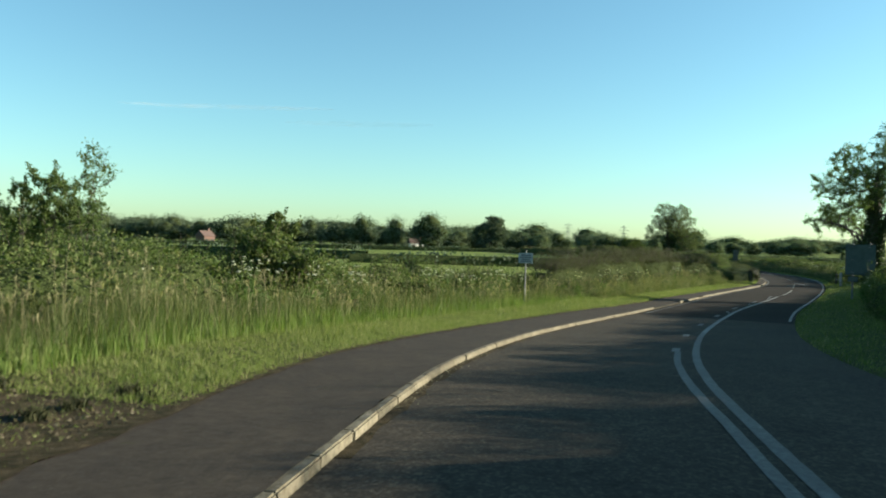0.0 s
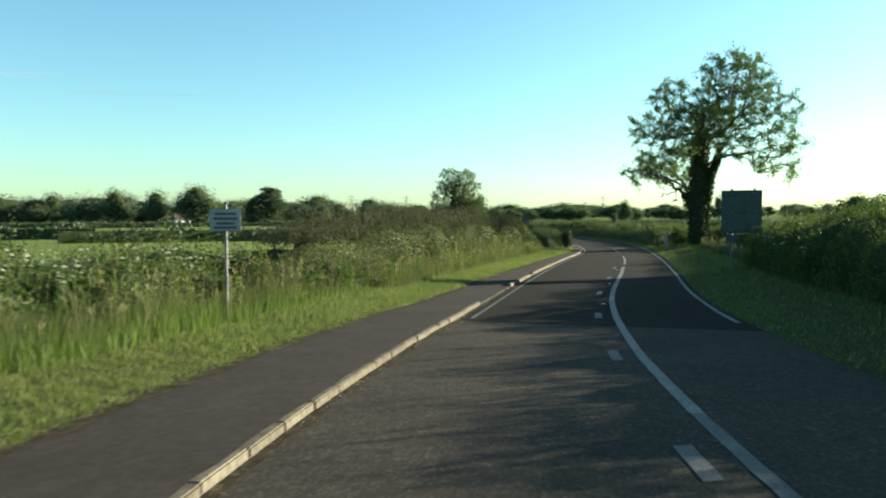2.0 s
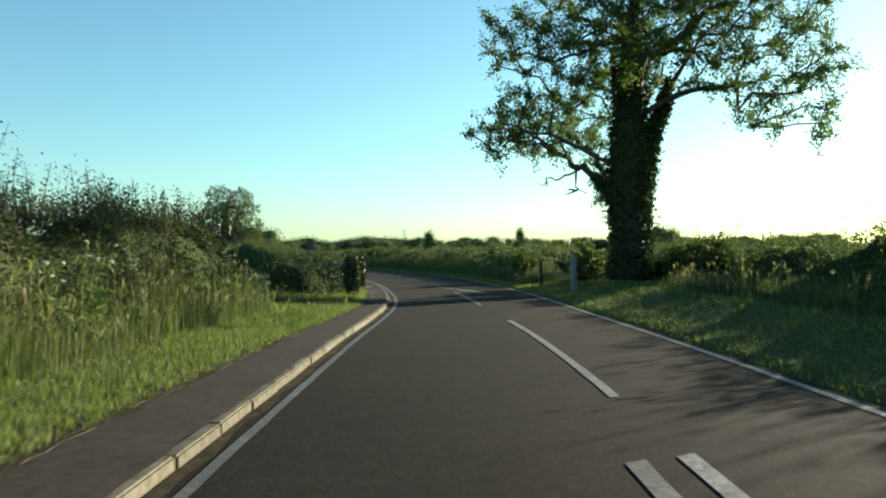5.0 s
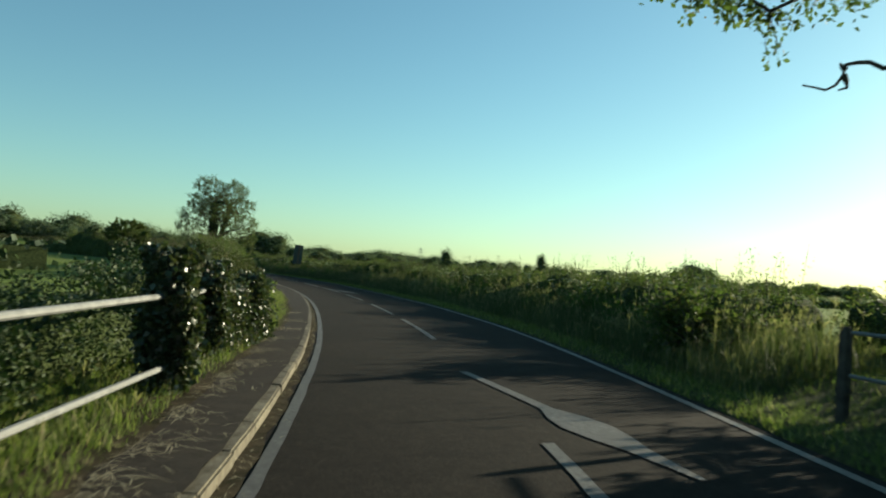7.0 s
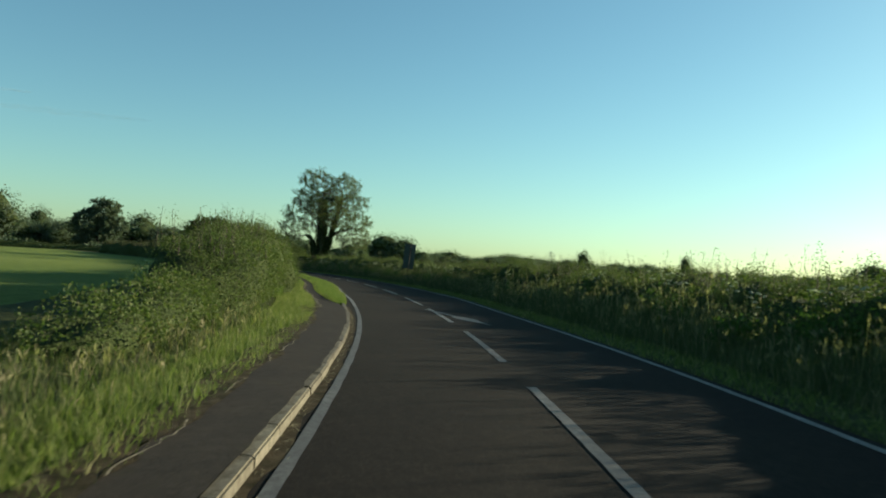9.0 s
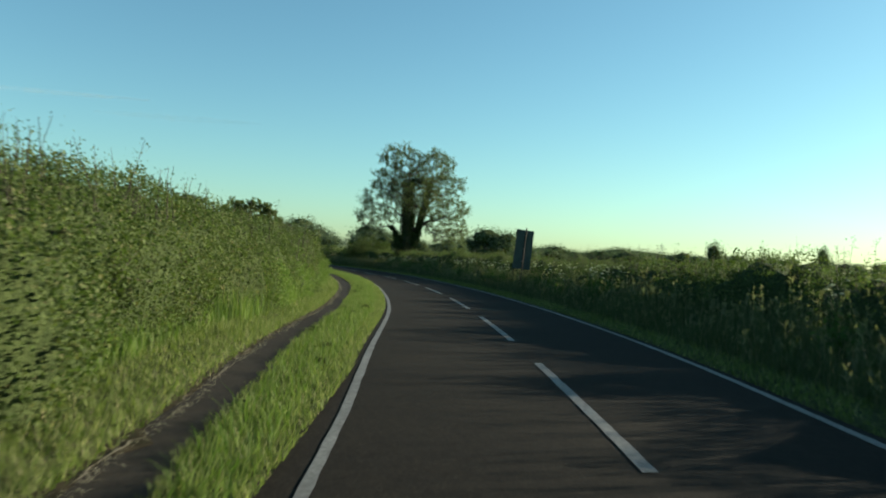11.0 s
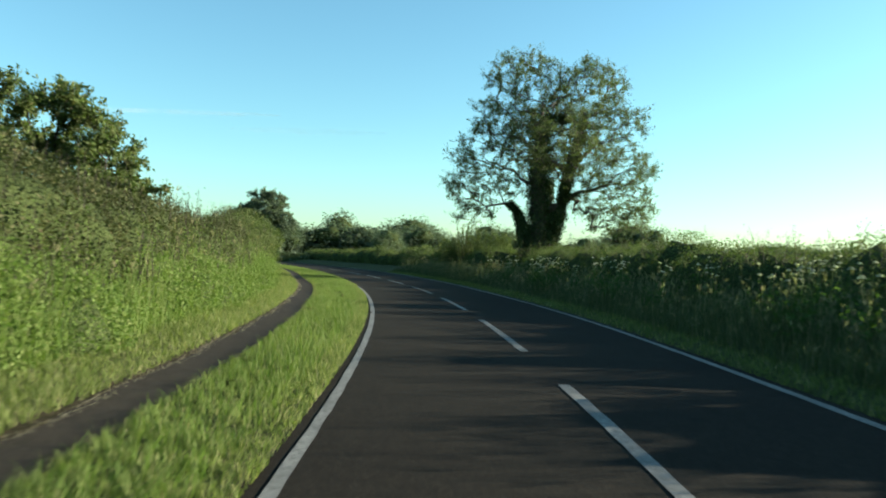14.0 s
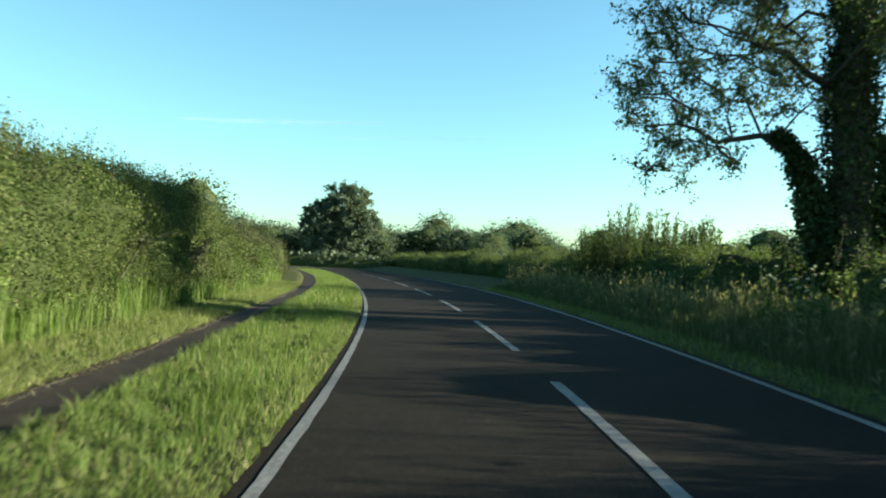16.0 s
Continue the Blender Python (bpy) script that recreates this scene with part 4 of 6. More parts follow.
# ---- hedges ----
hedge("tall rough hedge of hawthorn and bramble behind long grass", lambda y: fout(y) - 4.4, 37, 64.5, lambda y: np.interp(y, [37, 44, 56, 64], [1.4, 1.8, 1.75, 1.5]), 1.2, 620, 0.055, 95, BROWN_LEAF, lump=0.75)
hedge("bank of nettles and tall weeds in front of the hedge", lambda y: fout(y) - 2.9 - 0.25 * np.sin(y * 1.1), 34, 60, lambda y: 0.42 + 0.14 * math.sin(y * 1.7) + 0.08 * math.sin(y * 4.1), 0.55, 700, 0.055, 16, TALL_GRASS, lump=0.4)
hedge("bank of nettles and lush weeds against the hedge", lambda y: fout(y) - 1.5, 143, 171, lambda y: 0.82 + 0.14 * math.sin(y * 1.3) + 0.1 * math.sin(y * 3.7), 0.5, 1450, 0.047, 22, LUSH, lump=0.45)
hedge("tall bank of nettles and lush weeds against the hedge", lambda y: fout(y) - 1.3 - 0.12 * np.sin(y * 0.9), 118.0, 134.5, lambda y: 0.98 + 0.16 * math.sin(y * 1.1) + 0.1 * math.sin(y * 3.1), 0.5, 1450, 0.047, 24, LUSH, lump=0.5)
hedge("rough bank of brambles and tall weeds above the footway", lambda y: fout(y) - 5.6, 3, 37, lambda y: np.interp(y, [3, 12, 24, 37], [1.15, 1.3, 1.15, 1.05]), 1.5, 609, 0.066, 14, lump=1.0)
# these two hedges take the dark ivy leaf so that shade is in their colour
hedge("overgrown hedge corner beside the field gate, leaves coloured dark for shade", lambda y: 21.5 + 0.1 * (y - 64), 63.9, 67.0, lambda y: 1.02, 0.9, 1900, 0.045, 0, IVY_LEAF, lump=0.35)
hedge("tangle of ivy and nettles behind the rails, leaves coloured dark for shade", lambda y: np.interp(y, [65, 73], [21.9, 25.4]), 65.2, 73.0, lambda y: np.interp(y, [65, 67, 70, 73], [0.9, 0.85, 0.85, 0.95]), 0.5, 1700, 0.045, 0, IVY_LEAF, lump=0.4)
hedge("ivy-smothered hedge beside the footway", lambda y: fout(y) - 1.5, 71.6, 79.5, lambda y: np.interp(y, [71, 76, 80], [1.15, 1.12, 1.05]), 0.75, 1900, 0.042, 0, BROWN_LEAF, lump=0.35)
hedge("low mixed hedge beside the footway", lambda y: fout(y) - 1.9, 79, 85.4, lambda y: np.interp(y, [79, 83, 85.4], [1.05, 0.95, 0.8]), 0.85, 1300, 0.045, 0, BROWN_LEAF)
hedge("low clipped hedge end at the field edge", lambda y: fout(y) - 2.4, 88.5, 96.5, lambda y: np.interp(y, [88, 92, 96.5], [0.35, 0.5, 0.95]), 0.65, 1305, 0.047, 0)
hedge("leafy hedge end rising beside the footway", lambda y: fout(y) - 2.4, 95.5, 106, lambda y: np.interp(y, [95, 99, 106], [1.2, 1.6, 1.8]), 1.1, 1305, 0.047, 16, lump=0.65)
hedge("tall thick green hedge close beside the footway", lambda y: fout(y) - 2.3, 105.5, 134, lambda y: np.interp(y, [105, 112, 122, 134], [1.8, 1.9, 1.7, 1.6]), 1.2, 1300, 0.047, 26, HEDGE_LEAF, lump=0.85)
hedge("tall thick green hedge behind lush grass", lambda y: fout(y) - np.interp(y, [134, 146, 153], [2.35, 2.4, 3.1]), 133.0, 170.5, lambda y: np.interp(y, [133, 146, 154, 161, 169], [1.62, 1.9, 2.0, 1.8, 1.65]), 1.2, 1044, 0.051, 34, BROWN_LEAF, lump=0.95, ends=2.5)
hedge("tall overgrown hedge leaning over the grass", lambda y: fout(y) - 3.1, 168.2, 194.5, lambda y: np.interp(y, [168, 172, 177, 182, 186, 191, 200, 232], [1.85, 2.45, 2.6, 2.6, 2.3, 1.85, 1.75, 1.7]), 1.4, 1600, 0.05, 48, HEDGE_LEAF, lump=1.25, ends=4.5)
hedge("tall overgrown hedge along the inside of the bend", lambda y: fout(y) - 3.1, 192.8, 232, lambda y: np.interp(y, [168, 172, 177, 182, 186, 191, 200, 232], [1.85, 2.45, 2.6, 2.6, 2.3, 1.85, 1.75, 1.7]), 1.4, 580, 0.062, 24, BROWN_LEAF, lump=1.15)
hedge("dense dark roadside hedge with overhanging shoots", lambda y: right_x(y) + 4.8, 4, 44, lambda y: np.interp(y, [4, 20, 36, 44], [2.0, 1.9, 1.7, 1.3]), 1.5, 609, 0.066, 14, lump=0.9)
hedge("low dark hedge behind the grassy bank", lambda y: right_x(y) + 6.6, 43.5, 60, lambda y: np.interp(y, [43, 52, 60], [1.35, 1.25, 0.9]), 1.2, 522, 0.070, 12, lump=0.8)
hedge("low rough hedge along the field side of the road", lambda y: right_x(y) + 4.1, 70.5, 100, lambda y: np.interp(y, [70, 75, 100], [1.1, 1.05, 1.1]), 1.1, 812, 0.051, 12, lump=0.7)
hedge("low rough hedge along the field side of the road", lambda y: right_x(y) + 4.2, 99.5, 142, lambda y: np.interp(y, [99, 120, 142], [1.05, 1.2, 1.15]), 1.1, 812, 0.051, 13, lump=0.8)
hedge("low rough hedge along the field side of the road", lambda y: right_x(y) + 4.6, 141.5, 182, lambda y: np.interp(y, [141, 160, 182], [1.1, 1.3, 1.4]), 1.1, 812, 0.051, 13, lump=0.9)
hedge("low dark hedge behind the field entrance", lambda y: right_x(y) + 7.0, 59.5, 72, lambda y: 1.0, 1.1, 522, 0.070, 10, lump=0.7)
hedge("bushy uneven hedge along the outside of the bend", lambda y: right_x(y) + 6.0, 185, 270, lambda y: np.interp(y, [185, 196, 230, 270], [1.3, 1.45, 1.4, 1.2]), 1.5, 464, 0.078, 8, lump=1.0)

for x, y, s, n, lf, lab in (
    (-7.8, 15.0, (2.8, 2.8, 1.4), 5200, 0.09, "leafy bramble bush among long grass"),
    (-5.3, 19.2, (2.8, 2.8, 2.4), 9000, 0.085, "sprawling elder bush above the long grass"),
    (-9.5, 22.0, (3.4, 3.2, 2.0), 5000, 0.1, "sprawling elder bush above the long grass"),
    (-3.0, 25.5, (3.0, 3.0, 1.3), 5200, 0.09, "leafy bramble bush among long grass"),
    (-0.8, 31.5, (2.8, 2.8, 1.1), 4200, 0.09, "leafy bramble bush among long grass"),
    (0.9, 35.4, (1.8, 1.8, 1.3), 4200, 0.08, "dark leafy weed clump among long grass"),
    (1.4, 32.7, (1.3, 1.3, 0.85), 3400, 0.07, "dark leafy weed clump at the foot of a notice post"),
    (2.4, 36.0, (2.8, 2.8, 1.3), 4200, 0.09, "leafy bramble bush among long grass"),
    (-14.0, 27.0, (4.2, 4.0, 2.2), 6000, 0.12, "sprawling elder bush above the long grass"),
    (49.6, 187.0, (3.2, 3.0, 2.0), 5200, 0.1, "leafy elder bush beside the tall tree"),
    (52.0, 176.0, (3.0, 3.0, 1.9), 4500, 0.1, "leafy bush in the low hedge"),
    (33.6, 61.8, (2.2, 2.2, 1.6), 4200, 0.1, "leafy undergrowth round the foot of a tree"),
    (31.7, 65.2, (1.6, 1.6, 1.5), 3600, 0.1, "leafy undergrowth round the foot of a tree"),
    (47.0, 183.4, (2.4, 2.4, 1.3), 4500, 0.1, "leafy undergrowth round the foot of a tree"),
    (49.6, 185.4, (2.8, 2.6, 1.8), 5000, 0.1, "leafy undergrowth round the foot of a tree"),
    
    (33.6, 71.0, (2.2, 2.6, 1.3), 4200, 0.08, "leafy bramble bush in the corner of the field entrance"),
    # added behind the rails to keep low sun off the field entrance
    (34.4, 66.2, (2.2, 2.4, 1.3), 4200, 0.09, "leafy bramble bush added to shade the field entrance"),
):
    bush((x, y, float(ground_z(x, y)) - 0.05), s, n, lf, lab)
for y, d, h in ((78, 4.4, 1.5), (84, 4.6, 1.7), (88.5, 4.5, 1.4), (94, 4.6, 1.6), (100, 4.4, 1.4), (111, 4.6, 1.8), (114.5, 4.8, 1.5), (118, 4.4, 1.75), (122.5, 4.7, 1.95), (127, 4.6, 1.6), (133, 5.0, 1.5), (147, 5.0, 1.6), (152, 5.2, 1.8), (158.5, 5.0, 1.8), (165, 5.2, 2.0), (171, 5.3, 1.9)):
    x = float(right_x(y)) + d
    w = rng.uniform(1.9, 2.9)
    bush((x, y, float(ground_z(x, y)) - 0.05), (w, w * 1.15, h), 3600, 0.085, "scrubby hawthorn bush growing out of the low hedge")
for y, d, w, h, mt in ((107.5, 2.3, 2.4, 2.0, BROWN_LEAF), (110.5, 2.0, 1.9, 1.7, HEDGE_LEAF), (113.5, 2.4, 2.6, 2.1, BROWN_LEAF), (118.5, 2.2, 2.2, 1.8, HEDGE_LEAF), (124, 2.4, 2.6, 2.0, BROWN_LEAF), (129.5, 2.3, 2.2, 1.8, HEDGE_LEAF), (150, 2.6, 2.4, 2.1, BROWN_LEAF), (157, 2.5, 2.2, 2.0, HEDGE_LEAF), (171.5, 2.3, 2.2, 1.9, HEDGE_LEAF), (175, 2.1, 2.0, 1.7, LUSH), (178.5, 2.4, 2.6, 2.2, HEDGE_LEAF), (183, 2.2, 2.4, 2.0, BROWN_LEAF), (187, 2.3, 2.6, 2.1, HEDGE_LEAF), (191.5, 2.2, 2.4, 1.8, HEDGE_LEAF), (196, 2.4, 2.4, 1.7, LUSH)):
    x = float(fout(y)) - d
    bush((x, y, float(ground_z(x, y)) - 0.05), (w, w * 1.2, h), 7000, 0.06, "hawthorn and hazel growth bulging out of the hedge", material=mt)
for x, y, h, w in ((42.6, 200.5, 3.2, 2.2), (43.9, 199.0, 4.0, 2.4), (45.2, 197.2, 4.0, 2.2), (46.2, 195.0, 3.3, 1.9)):
    spiky_bush((x, y, float(ground_z(x, y)) - 0.05), h, w, "tall shrub of upright leafy spikes beside the bend")


# ---- grass ----
def grass(label, left, right, y0, y1, per_m2, h, width, lean, material, name="grass", z=None, clump=0.6, seeds=0.0):
    area = float(np.mean(right(np.linspace(y0, y1, 50)) - left(np.linspace(y0, y1, 50)))) * (y1 - y0)
    n = int(area * per_m2)
    y = rng.uniform(y0, y1, n)
    x = left(y) + (right(y) - left(y)) * rng.random(n)
    tuft = 0.5 + 0.3 * np.sin(x * 7.3 + 1.7 * np.sin(y * 2.1)) * np.sin(y * 8.9 + 2 * np.sin(x * 3.1)) + 0.2 * np.sin(x * 19 + y * 3 + 2 * np.sin(y * 5.0)) * np.sin(y * 17 - x * 5)
    keep = rng.random(n) < np.clip(1 - clump + clump * 1.9 * tuft, 0.08, 1)
    x, y, tuft = x[keep], y[keep], tuft[keep]
    zz = (z(y) if z else ground_z(x, y)) - 0.01
    hh = h * rng.uniform(0.45, 1.2, len(x)) * (0.55 + 0.8 * tuft) * (0.9 + 0.25 * np.sin(x * 1.3) * np.sin(y * 0.9))
    v, f = blade_arrays(np.stack([x, y, zz], 1), hh, width * rng.uniform(0.7, 1.3, len(x)) * (1.25 if h < 0.2 else 1.0), lean, h < 0.2)
    ob = tagged(new(name, mesh_from(name, v, f, material)), label, "grass", kind="stuff")
    if seeds:
        m = int(seeds * area)
        i = rng.integers(0, len(x), m)
        b = np.stack([x[i], y[i], zz[i]], 1)
        sh = hh[i] * rng.uniform(1.05, 1.45, m)
        tip = b + np.stack([rng.normal(0, 0.1, m) * sh, rng.normal(0, 0.1, m) * sh, sh], 1)
        v1, f1 = leaf_arrays(np.repeat(tip, 3, 0) - np.array([0, 0, 0.1]), 0.12, 0.18, -2.5)
        a = rng.uniform(0, 6.28, m)
        w = np.stack([np.cos(a), np.sin(a), 0 * a], 1) * 0.003
        v2 = np.stack([b - w, b + w, tip + w, tip - w], 1).reshape(-1, 3)
        f2 = np.arange(m)[:, None] * 4 + [0, 1, 2, 3]
        child("seed_heads", mesh_from("seed_heads", np.concatenate([v1, v2]), [f1, f2 + len(v1)], SEED), ob, "pale feathery seed heads")


off = lambda fn, d: (lambda y: fn(y) + d)
edge_of_road = lambda y: kerb_x(y) + np.interp(y, [103, 110], [0.02, 0.29])
for y0, y1, d in ((28, 62, 900), (-3, 2.5, 230)):
    grass("bright short grass beside the footway", off(fout, -2.4), off(fout, 0.05), y0, y1, d, 0.13, 0.009, 0.8, GRASS)
grass("bright short grass beside the footway", off(fout, -2.4), off(fout, 0.05), 7.3, 28, 1500, 0.11, 0.0065, 0.8, GRASS, clump=0.8)
grass("bright short grass beside the footway", off(fout, -2.4), off(fout, 0.06), 57, 73, 700, 0.14, 0.009, 0.8, GRASS)
grass("fresh green grass along the footway by the gate posts", off(fout, -1.1), off(fout, -0.05), 63, 98, 330, 0.21, 0.009, 0.7, GRASS, clump=1.0)
grass("bright short grass beside the footway", off(fout, -1.1), off(fout, 0.1), 72, 104, 1150, 0.16, 0.009, 0.9, GRASS)
grass("sunlit mown grass between hedge and footway", off(fout, -1.3), off(fout, 0.1), 104, 200, 760, 0.15, 0.009, 0.9, GRASS)
for y0, y1, d in ((103, 140, 1250), (140, 186, 1300), (186, 240, 300)):
    w = 0.009 if y0 < 186 else 0.02
    grass("sunlit grass verge between footway and road", off(fin, -0.02), edge_of_road, y0, y1, d, 0.115, w, 0.9, GRASS, clump=0.85, z=lambda y: rise(y) + 0.05)
    grass("longer grass tufts in the sunlit verge", off(fin, 0.08), off(kerb_x, 0.02), y0, y1, d * 0.2, 0.22, w, 0.7, LUSH, z=lambda y: rise(y) + 0.05, clump=1.0)
grass("long uncut grass with seed heads on the bank", off(fout, -6.5), off(fout, -2.2), 7.5, 40, 360, 0.82, 0.008, 0.45, TALL_GRASS, seeds=16)
grass("fresh green grass standing in front of the long grass", off(fout, -3.6), off(fout, -2.1), 5.5, 34, 420, 0.5, 0.008, 0.45, LUSH, clump=0.9)
grass("sparse grass on the trodden soil", off(fout, -2.6), off(fout, 0.0), 2.5, 7.6, 150, 0.08, 0.009, 0.9, GRASS, clump=1.0)
grass("lush green grass at the foot of the bank", off(fout, -3.2), off(fout, -2.0), 7, 56, 170, 0.36, 0.014, 0.4, LUSH, clump=0.9)
grass("long uncut grass with seed heads on the bank", off(fout, -4.4), off(fout, -1.6), 38, 60, 420, 0.8, 0.009, 0.45, TALL_GRASS, seeds=24)
grass("long uncut grass at the field edge", off(fout, -3.6), off(fout, -0.8), 79, 96, 260, 0.24, 0.011, 0.4, TALL_GRASS, seeds=10)
grass("weedy grass at the foot of the ivy hedge", off(fout, -2.6), off(fout, -0.3), 57, 80, 160, 0.2, 0.012, 0.5, TALL_GRASS, seeds=4)
grass("long grass and nettles at the foot of the hedge", off(fout, -1.7), off(fout, -1.0), 104, 150, 260, 0.42, 0.014, 0.4, LUSH)
grass("tall lush grass and weeds standing against the hedge", off(fout, -1.7), off(fout, -0.7), 115.5, 135, 340, 0.85, 0.011, 0.35, LUSH, seeds=6)
grass("tall lush grass standing against the hedge", off(fout, -2.5), off(fout, -1.0), 145, 172, 460, 1.25, 0.011, 0.4, LUSH, seeds=10)
grass("tall lush grass standing against the hedge", off(fout, -2.1), off(fout, -1.2), 171, 205, 260, 0.8, 0.014, 0.3, LUSH)
grass("mown grass verge beside the road", off(right_x, 0.05), off(right_x, 4.2), -3, 71, 280, 0.1, 0.012, 0.8, GRASS)
grass("grass verge beside the road edge line", off(right_x, 0.03), off(right_x, 0.8), 66, 205, 420, 0.13, 0.012, 0.8, GRASS)
grass("long uncut grass with seed heads along the low hedge", off(right_x, 0.6), off(right_x, 1.5), 68, 205, 360, 0.42, 0.01, 0.5, SHADED_GRASS, seeds=6)
grass("long uncut grass with seed heads along the low hedge", off(right_x, 1.3), off(right_x, 3.6), 68, 205, 240, 0.66, 0.011, 0.45, SHADED_GRASS, seeds=22)
grass("long uncut grass under the dark hedge", off(right_x, 3.0), off(right_x, 4.8), 0, 60, 220, 0.5, 0.012, 0.4, SHADED_GRASS, seeds=8)


def parsley(height):
    """Cow parsley: a branching stem with flat white flower heads."""
    ob = thing("cow_parsley", (0, 0, -50), "tall cow parsley with flat white flower heads", "wild flower", "cow parsley")
    heads, paths = [], []
    for k in range(6):
        a = rng.uniform(0, 6.28)
        top = np.array([math.cos(a) * 0.24 * rng.random(), math.sin(a) * 0.24 * rng.random(), height * rng.uniform(0.72, 1.0)])
        fork = np.array([0, 0, height * rng.uniform(0.3, 0.6)])
        paths.append((np.array([fork, (fork + top) / 2 + [0, 0, -0.04], top]), np.array([0.006, 0.005, 0.003])))
        heads.append((top, rng.uniform(0.03, 0.058)))
    paths.append((np.array([[0, 0, -0.05], [0.01, 0, height * 0.4], [0, 0, height * 0.6]]), np.array([0.009, 0.008, 0.006])))
    v, f = tube_arrays(paths, 4)
    child("stem_growth", mesh_from("stem_growth", v, f, WEED), ob)
    for top, r in heads:
        a = np.linspace(0, 2 * np.pi, 15)[:-1]
        v = [top + [0, 0, 0.014]]
        for k in (0.45, 0.8, 1.0):  # a shallow dome of florets with a ragged rim
            rr = r * k * rng.uniform(0.5, 1.15, 14)
            v += [top + [rr[i] * math.cos(a[i]), rr[i] * math.sin(a[i]), 0.012 - 0.02 * k * k + rng.normal(0, 0.007)] for i in range(14)]
        i = np.arange(14)
        j = (i + 1) % 14
        f = [np.stack([0 * i, 1 + i, 1 + j], 1)] + [np.stack([1 + m + i, 15 + m + i, 15 + m + j, 1 + m + j], 1) for m in (0, 14)]
        child("flower_head", mesh_from("flower_head", v, f, UMBEL), ob, "flat white flower head")
    c = rng.normal(0, 0.16, (160, 3)) + [0, 0, height * 0.32]
    c[:, 2] = np.clip(c[:, 2], 0.02, None)
    v, f = leaf_arrays(c, 0.09, 0.4, 0.2)
    child("leaves", mesh_from("leaves", v, f, WEED), ob)
    return ob


def dock():
    """A low withered tuft: many thin dark blades."""
    ob = thing("weed_tuft", (0, 0, -50), "low dark withered weed tuft in the grass", "weed", "weeds in the grass")
    n = 110
    q = rng.normal(0, 0.075, (n, 3)) * [1, 1, 0]
    v, f = blade_arrays(q, rng.uniform(0.08, 0.2, n), rng.uniform(0.012, 0.028, n), 0.9)
    child("leaves", mesh_from("leaves", v, f, DARK_WEED), ob)
    return ob


dock_kind = dock()
yy = rng.uniform(106, 184, 36)
for i in range(26):  # weeds on the bare soil beside the first stretch of footway
    y = rng.uniform(2.5, 7.8)
    x = float(fout(y)) - rng.uniform(0.1, 3.2)
    copy_thing(dock_kind, pose(x, y, float(ground_z(x, y)), 0, 0, rng.uniform(0, 360)) @ Matrix.Scale(rng.uniform(0.5, 1.1), 4))
for i, y in enumerate(yy):
    x = float(fin(y)) + (float(kerb_x(y)) - float(fin(y))) * rng.uniform(0.1, 0.85)
    m = pose(x, y, float(rise(y)) + 0.045, 0, 0, rng.uniform(0, 360)) @ Matrix.Scale(rng.uniform(0.6, 1.0), 4)
    if i:
        copy_thing(dock_kind, m)
    else:
        dock_kind.matrix_world = m

kinds = [parsley(h) for h in (1.0, 1.2, 1.35)]
spots = []
for n, y0, y1, fn, d0, d1 in ((46, 8, 34, fout, -5.6, -3.0), (22, 36, 62, fout, -3.6, -2.2), (16, 84, 112, right_x, 1.6, 3.2), (16, 71, 84, right_x, 1.9, 3.2), (62, 124, 181, right_x, 1.3, 2.9), (12, 22, 52, right_x, 3.0, 3.8)):
    yy = rng.uniform(y0, y1, n)
    spots += [(float(fn(q)) + rng.uniform(d0, d1), q) for q in yy]
for i, (x, y) in enumerate(spots):
    m = pose(x, y, float(ground_z(x, y)), rng.normal(0, 5), rng.normal(0, 5), rng.uniform(0, 360)) @ Matrix.Scale(1.1 if y < 34 and x < fout(y) else 1.0, 4)
    if i < 3:
        kinds[i].matrix_world = m
    else:
        copy_thing(kinds[i % 3], m)


